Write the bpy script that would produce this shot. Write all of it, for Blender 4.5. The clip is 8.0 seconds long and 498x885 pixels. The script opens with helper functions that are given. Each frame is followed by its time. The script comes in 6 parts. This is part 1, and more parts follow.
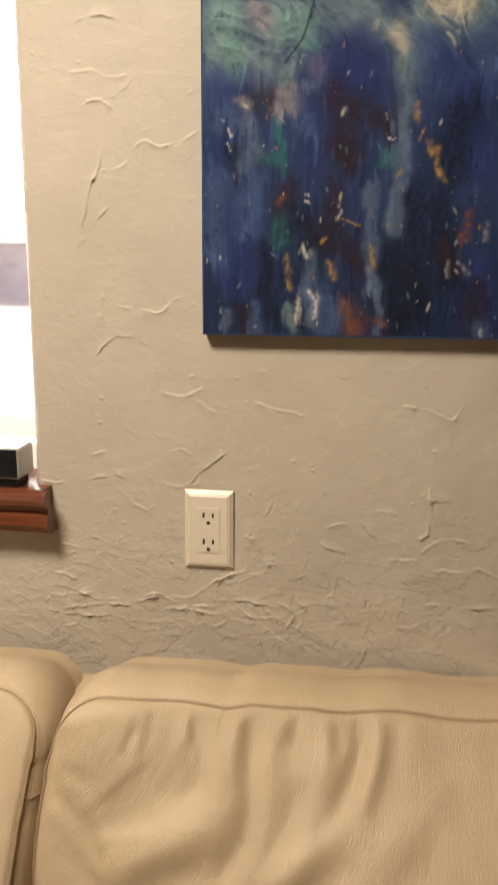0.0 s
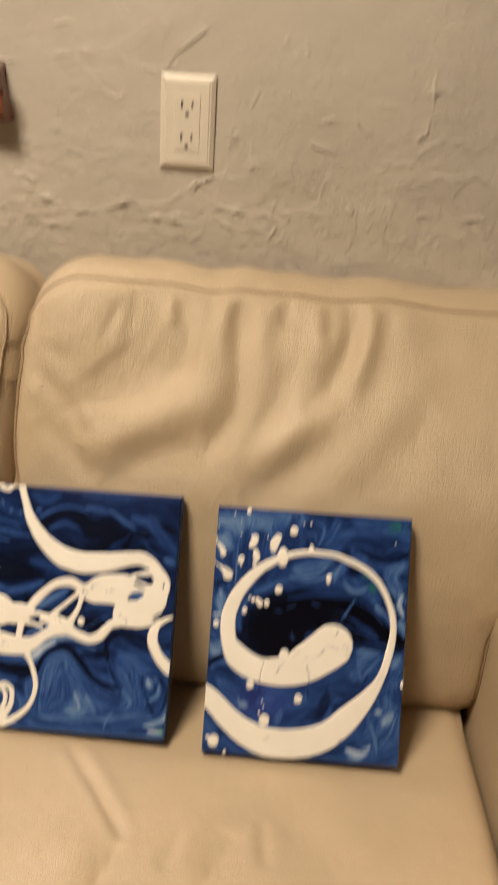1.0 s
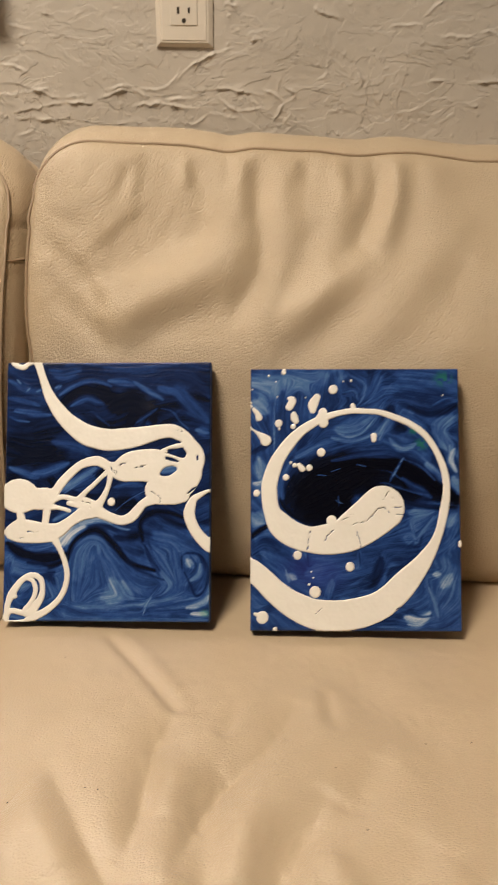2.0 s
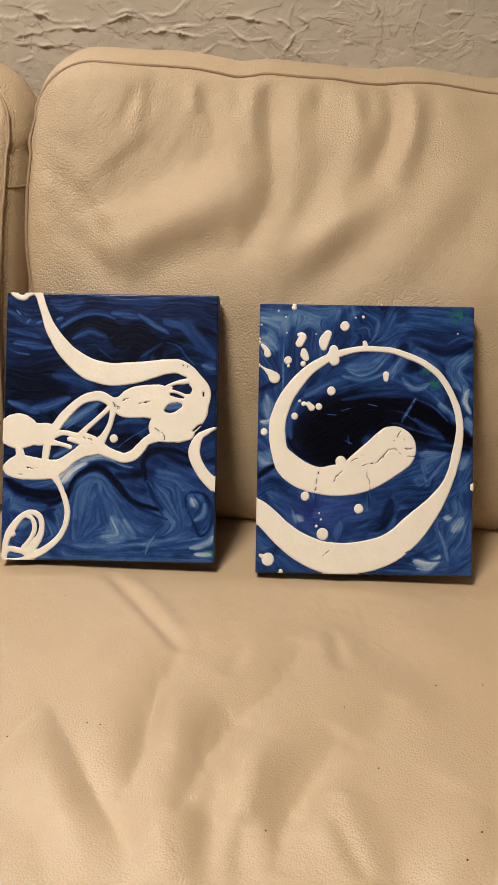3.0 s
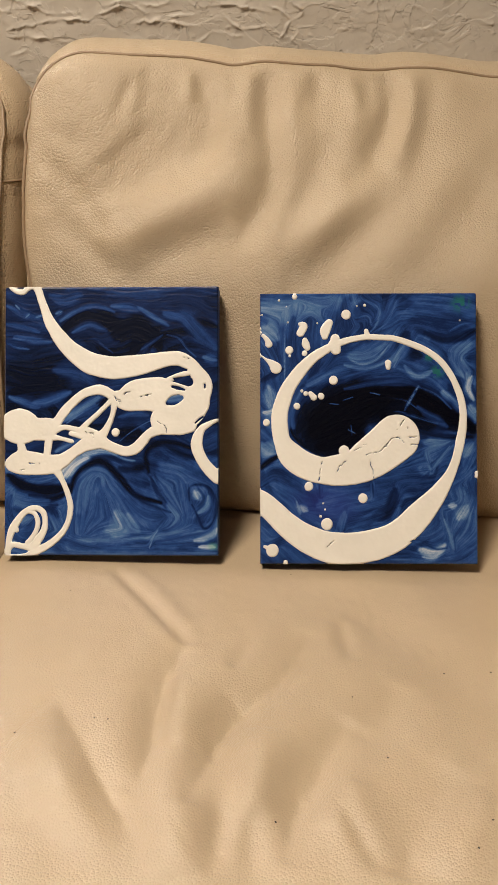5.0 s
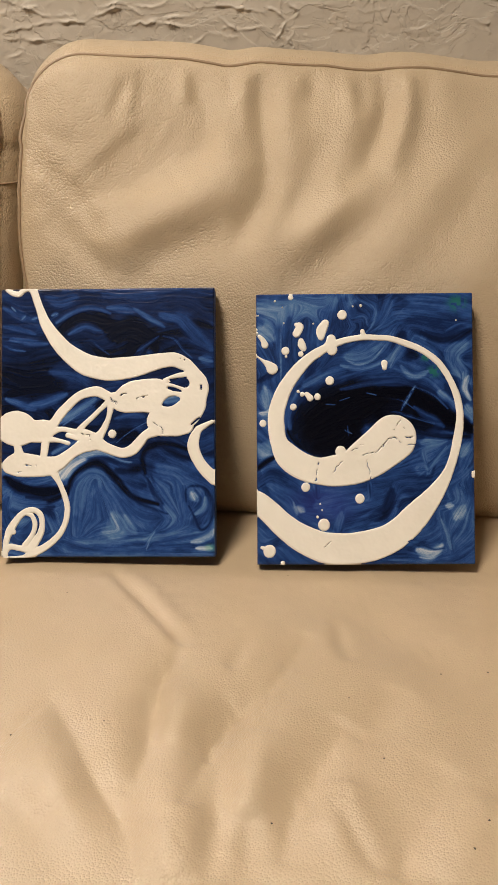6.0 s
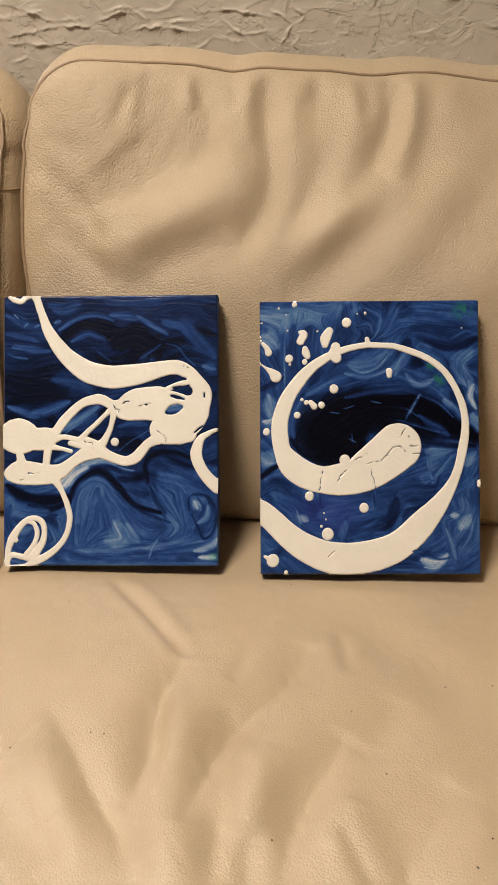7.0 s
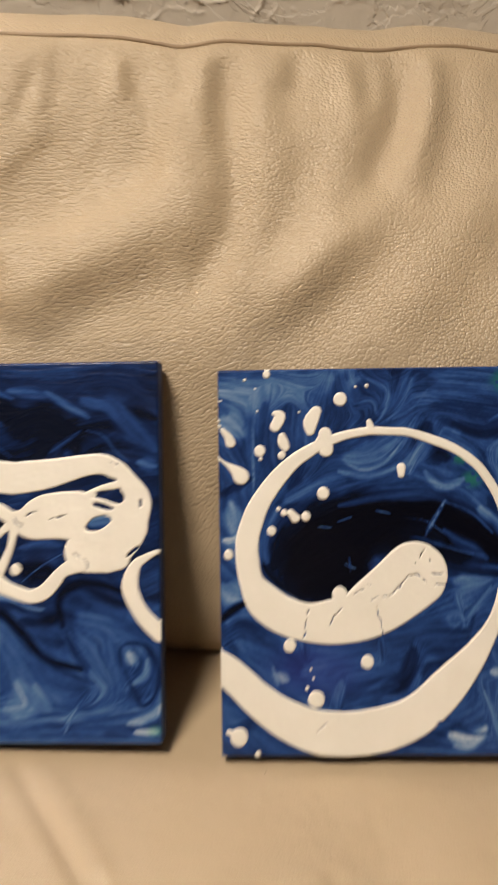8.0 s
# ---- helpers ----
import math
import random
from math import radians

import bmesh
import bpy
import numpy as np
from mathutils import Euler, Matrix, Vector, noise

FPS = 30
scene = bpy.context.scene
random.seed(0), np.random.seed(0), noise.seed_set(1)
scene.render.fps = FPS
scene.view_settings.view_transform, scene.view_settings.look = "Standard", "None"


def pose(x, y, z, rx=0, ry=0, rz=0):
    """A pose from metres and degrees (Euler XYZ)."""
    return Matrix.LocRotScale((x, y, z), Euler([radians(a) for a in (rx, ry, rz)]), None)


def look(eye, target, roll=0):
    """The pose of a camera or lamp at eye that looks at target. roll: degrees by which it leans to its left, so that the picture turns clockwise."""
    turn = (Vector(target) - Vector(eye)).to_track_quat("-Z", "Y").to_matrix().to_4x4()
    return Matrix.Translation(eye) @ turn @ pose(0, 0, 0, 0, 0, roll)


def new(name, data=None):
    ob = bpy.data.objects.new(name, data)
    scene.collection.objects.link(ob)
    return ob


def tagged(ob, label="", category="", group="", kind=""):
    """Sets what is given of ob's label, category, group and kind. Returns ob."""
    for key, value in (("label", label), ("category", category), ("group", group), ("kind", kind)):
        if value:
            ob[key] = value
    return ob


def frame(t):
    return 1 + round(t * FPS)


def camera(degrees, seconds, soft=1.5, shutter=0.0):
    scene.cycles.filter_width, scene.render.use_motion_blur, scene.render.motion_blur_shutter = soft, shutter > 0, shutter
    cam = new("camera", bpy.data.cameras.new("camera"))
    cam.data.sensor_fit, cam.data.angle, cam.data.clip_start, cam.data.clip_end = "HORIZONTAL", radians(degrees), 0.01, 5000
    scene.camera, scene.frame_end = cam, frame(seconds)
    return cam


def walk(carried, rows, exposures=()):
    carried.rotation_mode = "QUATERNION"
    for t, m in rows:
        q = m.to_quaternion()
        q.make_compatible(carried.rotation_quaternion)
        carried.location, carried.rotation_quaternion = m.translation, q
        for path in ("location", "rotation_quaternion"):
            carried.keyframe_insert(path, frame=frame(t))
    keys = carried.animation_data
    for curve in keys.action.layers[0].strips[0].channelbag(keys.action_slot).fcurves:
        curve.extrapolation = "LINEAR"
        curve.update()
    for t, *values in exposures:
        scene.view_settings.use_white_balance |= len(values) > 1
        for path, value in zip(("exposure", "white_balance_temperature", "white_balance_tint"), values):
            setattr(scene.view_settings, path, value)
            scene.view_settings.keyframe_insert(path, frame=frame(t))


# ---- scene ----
cam = camera(33.0, 8.0, soft=1.5, shutter=0.5)
PATH = [
    (0, (0.235, -1.116, 1.318), (-0.075, 0.816, 0.901), 0.3),
    (0.3, (0.179, -1.161, 1.309), (0.003, 0.768, 0.808), 0.2),
    (0.5, (0.174, -1.17, 1.268), (0.079, 0.739, 0.678), 1.9),
    (0.7, (0.135, -1.16, 1.225), (0.137, 0.696, 0.48), 4.6),
    (0.8, (0.161, -1.135, 1.166), (0.099, 0.689, 0.348), 4.3),
    (0.9, (0.164, -1.134, 1.129), (0.08, 0.658, 0.244), 4.1),
    (1, (0.159, -1.129, 1.099), (0.078, 0.635, 0.16), 4.1),
    (1.2, (0.156, -1.141, 1.07), (0.062, 0.599, 0.088), 3.0),
    (1.5, (0.154, -1.163, 1.007), (0.092, 0.6, 0.064), 0.4),
    (2, (0.122, -1.148, 0.941), (0.064, 0.624, 0.016), 0.6),
    (2.2, (0.108, -1.142, 0.926), (0.043, 0.617, -0.022), 1.4),
    (3.5, (0.106, -1.139, 0.902), (0.078, 0.595, -0.094), 1.9),
    (4, (0.102, -1.138, 0.902), (0.072, 0.593, -0.099), 1.8),
    (4.5, (0.105, -1.137, 0.9), (0.068, 0.591, -0.108), 1.2),
    (6, (0.112, -1.136, 0.9), (0.067, 0.592, -0.106), 0.4),
    (6.5, (0.118, -1.135, 0.903), (0.061, 0.595, -0.099), 0.2),
    (7, (0.116, -1.127, 0.904), (0.052, 0.6, -0.102), 0.2),
    (7.5, (0.107, -1.038, 0.899), (0.049, 0.682, -0.118), -0.3),
    (8, (0.1383, -0.8851, 0.8635), (0.0704, 0.8384, -0.1507), -0.44),
]
EXPOSURE = [(0.0, 1.34, 6900, 10), (0.5, 1.22, 7150, 10), (1.0, 1.40, 7000, 10), (2.2, 1.36, 6450, 10), (7.0, 1.35, 6400, 10), (8.0, 1.40, 6400, 10)]
walk(cam, [(t, look(eye, target, roll)) for t, eye, target, roll in PATH], EXPOSURE)

# ---- light and exposure ----
world = bpy.data.worlds.new("sky")
scene.world = world
world.use_nodes = True
wn = world.node_tree
sky = wn.nodes.new("ShaderNodeTexSky")
sky.sky_type = "NISHITA"
sky.sun_disc = False
sky.sun_elevation = radians(40)
sky.sun_rotation = radians(260)
wn.links.new(sky.outputs[0], wn.nodes["Background"].inputs[0])
wn.nodes["Background"].inputs[1].default_value = 0.15


def area_lamp(name, at, toward, size, power, colour):
    data = bpy.data.lights.new(name, "AREA")
    data.shape, data.size, data.energy, data.color = "DISK", size, power, colour
    ob = new(name, data)
    ob.matrix_world = look(at, toward)
    return ob


area_lamp("ceiling_lamp", (-0.46, -1.02, 2.38), (-0.32, -0.98, 0.0), 0.52, 18.3, (1.0, 0.868, 0.708))
sun = new("sun", bpy.data.lights.new("sun", "SUN"))
sun.data.energy, sun.data.angle, sun.data.color = 4.0, radians(0.5), (1.0, 0.95, 0.88)
sun.matrix_world = look((-10, -2, 9), (0, 0, 0))


# ---- materials ----
def material(name):
    m = bpy.data.materials.new(name)
    m.use_nodes = True
    return m, m.node_tree, m.node_tree.nodes["Principled BSDF"]


def node(tree, kind, **values):
    n = tree.nodes.new(kind)
    for key, value in values.items():
        n.inputs[key.replace("_", " ")].default_value = value
    return n


def ramp(tree, source, stops):
    r = tree.nodes.new("ShaderNodeValToRGB")
    while len(r.color_ramp.elements) < len(stops):
        r.color_ramp.elements.new(0.5)
    for e, (at, colour) in zip(r.color_ramp.elements, stops):
        e.position, e.color = at, (*colour, 1)
    tree.links.new(source, r.inputs[0])
    return r


def bump(tree, bsdf, source, strength, distance):
    b = node(tree, "ShaderNodeBump", Strength=strength, Distance=distance)
    tree.links.new(source, b.inputs["Height"])
    tree.links.new(b.outputs[0], bsdf.inputs["Normal"])
    return b


def mottled(name, low, high, scale, roughness=0.6, relief=0.0, fine=80.0, metallic=0.0):
    """A plain surface with soft variation of colour, and a fine relief."""
    m, tree, bsdf = material(name)
    where = tree.nodes.new("ShaderNodeTexCoord")
    n = node(tree, "ShaderNodeTexNoise", Scale=scale, Detail=5.0, Roughness=0.6)
    tree.links.new(where.outputs["Object"], n.inputs["Vector"])
    r = ramp(tree, n.outputs[0], [(0.3, low), (0.7, high)])
    tree.links.new(r.outputs[0], bsdf.inputs["Base Color"])
    bsdf.inputs["Roughness"].default_value = roughness
    bsdf.inputs["Metallic"].default_value = metallic
    if relief:
        f = node(tree, "ShaderNodeTexNoise", Scale=fine, Detail=4.0)
        tree.links.new(where.outputs["Object"], f.inputs["Vector"])
        bump(tree, bsdf, f.outputs[0], 1.0, relief)
    return m


def leather_material(name, worn=False):
    """Soft pebbled leather: small pillowed cells with shallow creases; worn leather is smooth towards the back of the seat."""
    m, tree, bsdf = material(name)
    where = tree.nodes.new("ShaderNodeTexCoord")
    broad = node(tree, "ShaderNodeTexNoise", Scale=6.0, Detail=4.0, Roughness=0.6)
    warp = node(tree, "ShaderNodeTexNoise", Scale=220.0, Detail=2.0)
    pores = node(tree, "ShaderNodeTexNoise", Scale=1400.0, Detail=2.0)
    fade = node(tree, "ShaderNodeTexNoise", Scale=11.0, Detail=2.0)
    for n in (broad, warp, pores, fade):
        tree.links.new(where.outputs["Object"], n.inputs["Vector"])
    mix = tree.nodes.new("ShaderNodeVectorMath")
    mix.operation = "MULTIPLY_ADD"
    mix.inputs[1].default_value = (0.0008, 0.0008, 0.0008)
    tree.links.new(warp.outputs["Color"], mix.inputs[0])
    tree.links.new(where.outputs["Object"], mix.inputs[2])
    cells = node(tree, "ShaderNodeTexVoronoi", Scale=560.0 if worn else 470.0)
    tree.links.new(mix.outputs[0], cells.inputs["Vector"])
    creases = node(tree, "ShaderNodeTexVoronoi", Scale=560.0 if worn else 470.0)
    creases.feature = "DISTANCE_TO_EDGE"
    tree.links.new(mix.outputs[0], creases.inputs["Vector"])
    dome = tree.nodes.new("ShaderNodeMath")
    dome.operation = "POWER"
    dome.inputs[1].default_value = 2.0
    tree.links.new(cells.outputs["Distance"], dome.inputs[0])
    groove = ramp(tree, creases.outputs["Distance"], [(0.0, (1, 1, 1)), (0.30, (0, 0, 0))])
    groove.color_ramp.interpolation = "EASE"
    pillow = tree.nodes.new("ShaderNodeMath")
    pillow.operation = "MULTIPLY_ADD"
    pillow.inputs[1].default_value = 0.22
    tree.links.new(groove.outputs[0], pillow.inputs[0])
    tree.links.new(dome.outputs[0], pillow.inputs[2])
    amount = ramp(tree, fade.outputs[0], [(0.35, (0.6, 0.6, 0.6)), (0.65, (1, 1, 1))])
    grain = tree.nodes.new("ShaderNodeMath")
    grain.operation = "MULTIPLY"
    tree.links.new(pillow.outputs[0], grain.inputs[0])
    tree.links.new(amount.outputs[0], grain.inputs[1])
    source = grain
    if worn:
        split = tree.nodes.new("ShaderNodeSeparateXYZ")
        tree.links.new(where.outputs["Object"], split.inputs[0])
        front = node(tree, "ShaderNodeMapRange", From_Min=-0.57, From_Max=-0.72, To_Min=0.30, To_Max=1.0)
        tree.links.new(split.outputs["Y"], front.inputs["Value"])
        source = tree.nodes.new("ShaderNodeMath")
        source.operation = "MULTIPLY"
        tree.links.new(grain.outputs[0], source.inputs[0])
        tree.links.new(front.outputs[0], source.inputs[1])
    total = tree.nodes.new("ShaderNodeMath")
    total.operation = "MULTIPLY_ADD"
    total.inputs[1].default_value = 0.03
    tree.links.new(pores.outputs[0], total.inputs[0])
    tree.links.new(source.outputs[0], total.inputs[2])
    colour = ramp(tree, broad.outputs[0], [(0.25, (0.455, 0.352, 0.232)), (0.75, (0.545, 0.425, 0.288))])
    tree.links.new(colour.outputs[0], bsdf.inputs["Base Color"])
    bump(tree, bsdf, total.outputs[0], 1.0, 0.00042 if worn else 0.00062).invert = True
    bsdf.inputs["Roughness"].default_value = 0.34 if worn else 0.38
    bsdf.inputs["Specular IOR Level"].default_value = 0.55
    return m


LEATHER = leather_material("beige_leather")
SEAT_LEATHER = leather_material("worn_seat_leather", True)
# leather cord, browner than the cushions: the seam's shadow is in its colour
SHADED_PIPING = mottled("shaded_leather_piping", (0.26, 0.18, 0.11), (0.34, 0.24, 0.15), 30, 0.5)
THREAD = mottled("tan_thread", (0.66, 0.52, 0.34), (0.76, 0.62, 0.42), 200, 0.8)


def plaster_material():
    """Painted plaster, skimmed in thin overlapping layers: their torn edges stand up as fine steps."""
    m, tree, bsdf = material("painted_plaster")
    where = tree.nodes.new("ShaderNodeTexCoord")
    broad = node(tree, "ShaderNodeTexNoise", Scale=5.0, Detail=5.0, Roughness=0.6)
    tree.links.new(where.outputs["Object"], broad.inputs["Vector"])
    tint = ramp(tree, broad.outputs[0], [(0.3, (0.50, 0.45, 0.385)), (0.7, (0.565, 0.51, 0.44))])
    tree.links.new(tint.outputs[0], bsdf.inputs["Base Color"])
    total = None
    for scale, cut, tall, stretch in ((9.0, 0.47, 0.55, (1.0, 1.0, 1.7)), (17.0, 0.53, 0.40, (1.0, 1.0, 1.4)), (34.0, 0.58, 0.25, (1.0, 1.0, 1.2)), (130.0, 0.5, 0.06, (1, 1, 1))):
        place = tree.nodes.new("ShaderNodeMapping")
        place.inputs["Scale"].default_value = stretch
        place.inputs["Location"].default_value = (scale, 0.0, 0.3 * scale)
        tree.links.new(where.outputs["Object"], place.inputs[0])
        layer = node(tree, "ShaderNodeTexNoise", Scale=scale, Detail=7.0, Roughness=0.58, Distortion=0.7)
        tree.links.new(place.outputs[0], layer.inputs["Vector"])
        edge = 0.012 if scale < 100 else 0.3
        step = ramp(tree, layer.outputs[0], [(cut - edge, (0, 0, 0)), (cut + edge, (1, 1, 1)), (min(cut + 0.16, 0.99), (0.45, 0.45, 0.45))])
        add = tree.nodes.new("ShaderNodeMath")
        add.operation = "MULTIPLY_ADD"
        add.inputs[1].default_value = tall
        tree.links.new(step.outputs[0], add.inputs[0])
        if total is None:
            add.inputs[2].default_value = 0.0
        else:
            tree.links.new(total.outputs[0], add.inputs[2])
        total = add
    split = tree.nodes.new("ShaderNodeSeparateXYZ")
    tree.links.new(where.outputs["Object"], split.inputs[0])
    worked = node(tree, "ShaderNodeMapRange", From_Min=1.02, From_Max=0.84, To_Min=0.22, To_Max=1.0)   # the foot of the wall was trowelled most
    tree.links.new(split.outputs["Z"], worked.inputs["Value"])
    scaled = tree.nodes.new("ShaderNodeMath")
    scaled.operation = "MULTIPLY"
    tree.links.new(total.outputs[0], scaled.inputs[0])
    tree.links.new(worked.outputs[0], scaled.inputs[1])
    bump(tree, bsdf, scaled.outputs[0], 1.0, 0.0011)
    bsdf.inputs["Roughness"].default_value = 0.60
    return m


PLASTER = plaster_material()
# for the walls out of view: far darker than the plaster, to cut bounced light
UNSEEN_DARK_WALL = mottled("unseen_wall_dark_paint", (0.15, 0.12, 0.095), (0.19, 0.155, 0.12), 3, 0.8, 0.0006, 40)
# the ceiling is out of view; its grey holds down the fill light
GREYED_CEILING = mottled("greyed_ceiling_paint", (0.36, 0.34, 0.31), (0.42, 0.40, 0.37), 3, 0.9)
FLOOR = mottled("carpet", (0.10, 0.08, 0.06), (0.15, 0.12, 0.09), 60, 0.95, 0.002, 400)
IVORY = mottled("ivory_plastic", (0.72, 0.65, 0.55), (0.76, 0.69, 0.59), 20, 0.35)
DARK = mottled("slot_dark", (0.03, 0.022, 0.015), (0.05, 0.04, 0.03), 50, 0.7)
BLUE_EDGE = mottled("blue_edge_paint", (0.010, 0.028, 0.12), (0.025, 0.07, 0.22), 45, 0.75, 0.0005, 300)
WHITE_POUR = mottled("white_poured_paint", (0.83, 0.79, 0.71), (0.89, 0.85, 0.78), 25, 0.42, 0.0002, 120)
GRASS = mottled("lawn", (0.05, 0.11, 0.025), (0.09, 0.17, 0.04), 3, 0.9)
CONCRETE = mottled("pale_concrete", (0.48, 0.47, 0.45), (0.58, 0.57, 0.55), 2, 0.9)
FAR_WALL = mottled("far_house_paint", (0.30, 0.22, 0.22), (0.50, 0.40, 0.40), 1, 0.9)
SILVER = mottled("silver_plastic", (0.52, 0.53, 0.55), (0.60, 0.61, 0.63), 40, 0.35, metallic=0.3)
BLACK = mottled("black_plastic", (0.008, 0.008, 0.009), (0.016, 0.016, 0.018), 40, 0.3)
FRAME_WHITE = mottled("white_window_frame", (0.70, 0.70, 0.68), (0.78, 0.78, 0.76), 20, 0.4)


# ---- building blocks ----
def mesh_object(name, verts, faces, mat, parent=None, label="", smooth=True):
    me = bpy.data.meshes.new(name)
    me.from_pydata(verts, [], faces)
    me.materials.append(mat)
    if smooth:
        me.polygons.foreach_set("use_smooth", [True] * len(me.polygons))
    me.update()
    ob = new(name, me)
    if parent is not None:
        ob.parent = parent
    if label:
        ob["label"] = label
    return ob


def part(name, bm, mat, parent, label="", smooth=False):
    me = bpy.data.meshes.new(name)
    bmesh.ops.recalc_face_normals(bm, faces=bm.faces)
    bm.to_mesh(me)
    bm.free()
    me.materials.append(mat)
    if smooth:
        me.polygons.foreach_set("use_smooth", [True] * len(me.polygons))
    ob = new(name, me)
    if parent is not None:
        ob.parent = parent
    if label:
        ob["label"] = label
    return ob


def box_into(bm, lo, hi, bevel=0.0, segments=2):
    c = [(a + b) / 2 for a, b in zip(lo, hi)]
    d = [b - a for a, b in zip(lo, hi)]
    made = bmesh.ops.create_cube(bm, size=1.0, matrix=Matrix.Translation(c) @ Matrix.Diagonal((*d, 1)))
    if bevel:
        edges = {e for v in made["verts"] for e in v.link_edges}
        bmesh.ops.bevel(bm, geom=list(edges), offset=bevel, segments=segments, affect="EDGES", profile=0.5)
    return bm


def box(name, lo, hi, mat, parent=None, bevel=0.0, label="", segments=2):
    return part(name, box_into(bmesh.new(), lo, hi, bevel, segments), mat, parent, label, smooth=False)


def grid_faces(rows, cols, offset=0):
    """Quads of a grid of rows x cols points, row by row."""
    i = np.arange((rows - 1) * (cols - 1))
    a = (i // (cols - 1)) * cols + i % (cols - 1) + offset
    return np.stack([a, a + 1, a + 1 + cols, a + cols], 1)


def numpy_mesh(name, verts, faces, mat, parent=None, label="", colours=None):
    me = bpy.data.meshes.new(name)
    me.vertices.add(len(verts))
    me.vertices.foreach_set("co", np.asarray(verts, np.float32).ravel())
    me.loops.add(faces.size)
    me.loops.foreach_set("vertex_index", np.asarray(faces, np.int32).ravel())
    me.polygons.add(len(faces))
    me.polygons.foreach_set("loop_start", np.arange(0, faces.size, faces.shape[1], dtype=np.int32))
    me.polygons.foreach_set("use_smooth", np.ones(len(faces), bool))
    me.update(calc_edges=True)
    if colours is not None:
        layer = me.color_attributes.new("paint", "FLOAT_COLOR", "POINT")
        layer.data.foreach_set("color", np.c_[colours, np.ones(len(colours))].astype(np.float32).ravel())
    me.materials.append(mat)
    ob = new(name, me)
    if parent is not None:
        ob.parent = parent
    if label:
        ob["label"] = label
    return ob


def value_noise(x, y, scale, seed=0):
    """Smooth noise between -1 and 1 on arrays; scale: cells to a metre."""
    table = np.random.RandomState(seed).uniform(-1, 1, (256, 256))
    px, py = x * scale + 1000.0, y * scale + 1000.0
    ix, iy = np.floor(px).astype(int), np.floor(py).astype(int)
    fx, fy = px - ix, py - iy
    fx, fy = fx * fx * fx * (fx * (6 * fx - 15) + 10), fy * fy * fy * (fy * (6 * fy - 15) + 10)
    a, b = table[ix % 256, iy % 256], table[(ix + 1) % 256, iy % 256]
    c, d = table[ix % 256, (iy + 1) % 256], table[(ix + 1) % 256, (iy + 1) % 256]
    return (a * (1 - fx) + b * fx) * (1 - fy) + (c * (1 - fx) + d * fx) * fy


def fractal(x, y, scale, octaves=4, seed=0):
    total, size = 0.0, 1.0
    for n in range(octaves):
        total = total + size * value_noise(x, y, scale * 2**n, seed + n)
        size *= 0.5
    return total


def to_segments(x, y, points, sided=False):
    """For each place: the distance to a line through points (x, y, ...), how far along it (0 to 1), and the side if asked."""
    best, along, side = np.full(np.shape(x), 1e9), np.zeros(np.shape(x)), np.zeros(np.shape(x))
    count = len(points) - 1
    for n in range(count):
        (ax, ay), (bx, by) = points[n][:2], points[n + 1][:2]
        dx, dy = bx - ax, by - ay
        t = np.clip(((x - ax) * dx + (y - ay) * dy) / (dx * dx + dy * dy + 1e-12), 0, 1)
        d = np.hypot(x - ax - t * dx, y - ay - t * dy)
        near = d < best
        best, along = np.where(near, d, best), np.where(near, (n + t) / count, along)
        if sided:
            side = np.where(near, np.sign(dx * (y - ay) - dy * (x - ax)), side)
    return (best, along, side) if sided else (best, along)


def smooth_line(points, steps=8):
    """A rounded line (Catmull-Rom) through points of any dimension."""
    p = np.array([points[0], *points, points[-1]], float)
    t = np.linspace(0, 1, steps, endpoint=False)[:, None]
    out = []
    for a, b, c, d in zip(p[:-3], p[1:-2], p[2:-1], p[3:]):
        out.append(0.5 * (2 * b + (c - a) * t + (2 * a - 5 * b + 4 * c - d) * t**2 + (3 * b - a - 3 * c + d) * t**3))
    return np.concatenate([*out, p[-2:-1]])


def tube(name, path, radius, mat, parent, label="", sides=8):
    """A round cord along a path of points."""
    p = np.asarray(path, float)
    ahead = np.gradient(p, axis=0)
    ahead /= np.linalg.norm(ahead, axis=1, keepdims=True) + 1e-12
    side = np.cross(ahead, (0.0, 1.0, 0.02))
    side /= np.linalg.norm(side, axis=1, keepdims=True) + 1e-12
    up = np.cross(side, ahead)
    a = np.linspace(0, 2 * np.pi, sides, endpoint=False)
    ring = p[:, None] + radius * (np.cos(a)[None, :, None] * side[:, None] + np.sin(a)[None, :, None] * up[:, None])
    i, j = np.meshgrid(np.arange(len(p) - 1), np.arange(sides), indexing="ij")
    k = (j + 1) % sides
    faces = np.stack([i * sides + j, i * sides + k, (i + 1) * sides + k, (i + 1) * sides + j], -1).reshape(-1, 4)
    return numpy_mesh(name, ring.reshape(-1, 3), faces, mat, parent, label)


# ---- room ----
def structure(ob, label, category):
    return tagged(ob, label, category, kind="structure")


WIN = (-1.30, -0.259, 1.003, 2.10)      # window opening: left, right, sill, head
ROOM = (-2.2, 1.9, -3.3, 2.42)          # west, east, south, ceiling

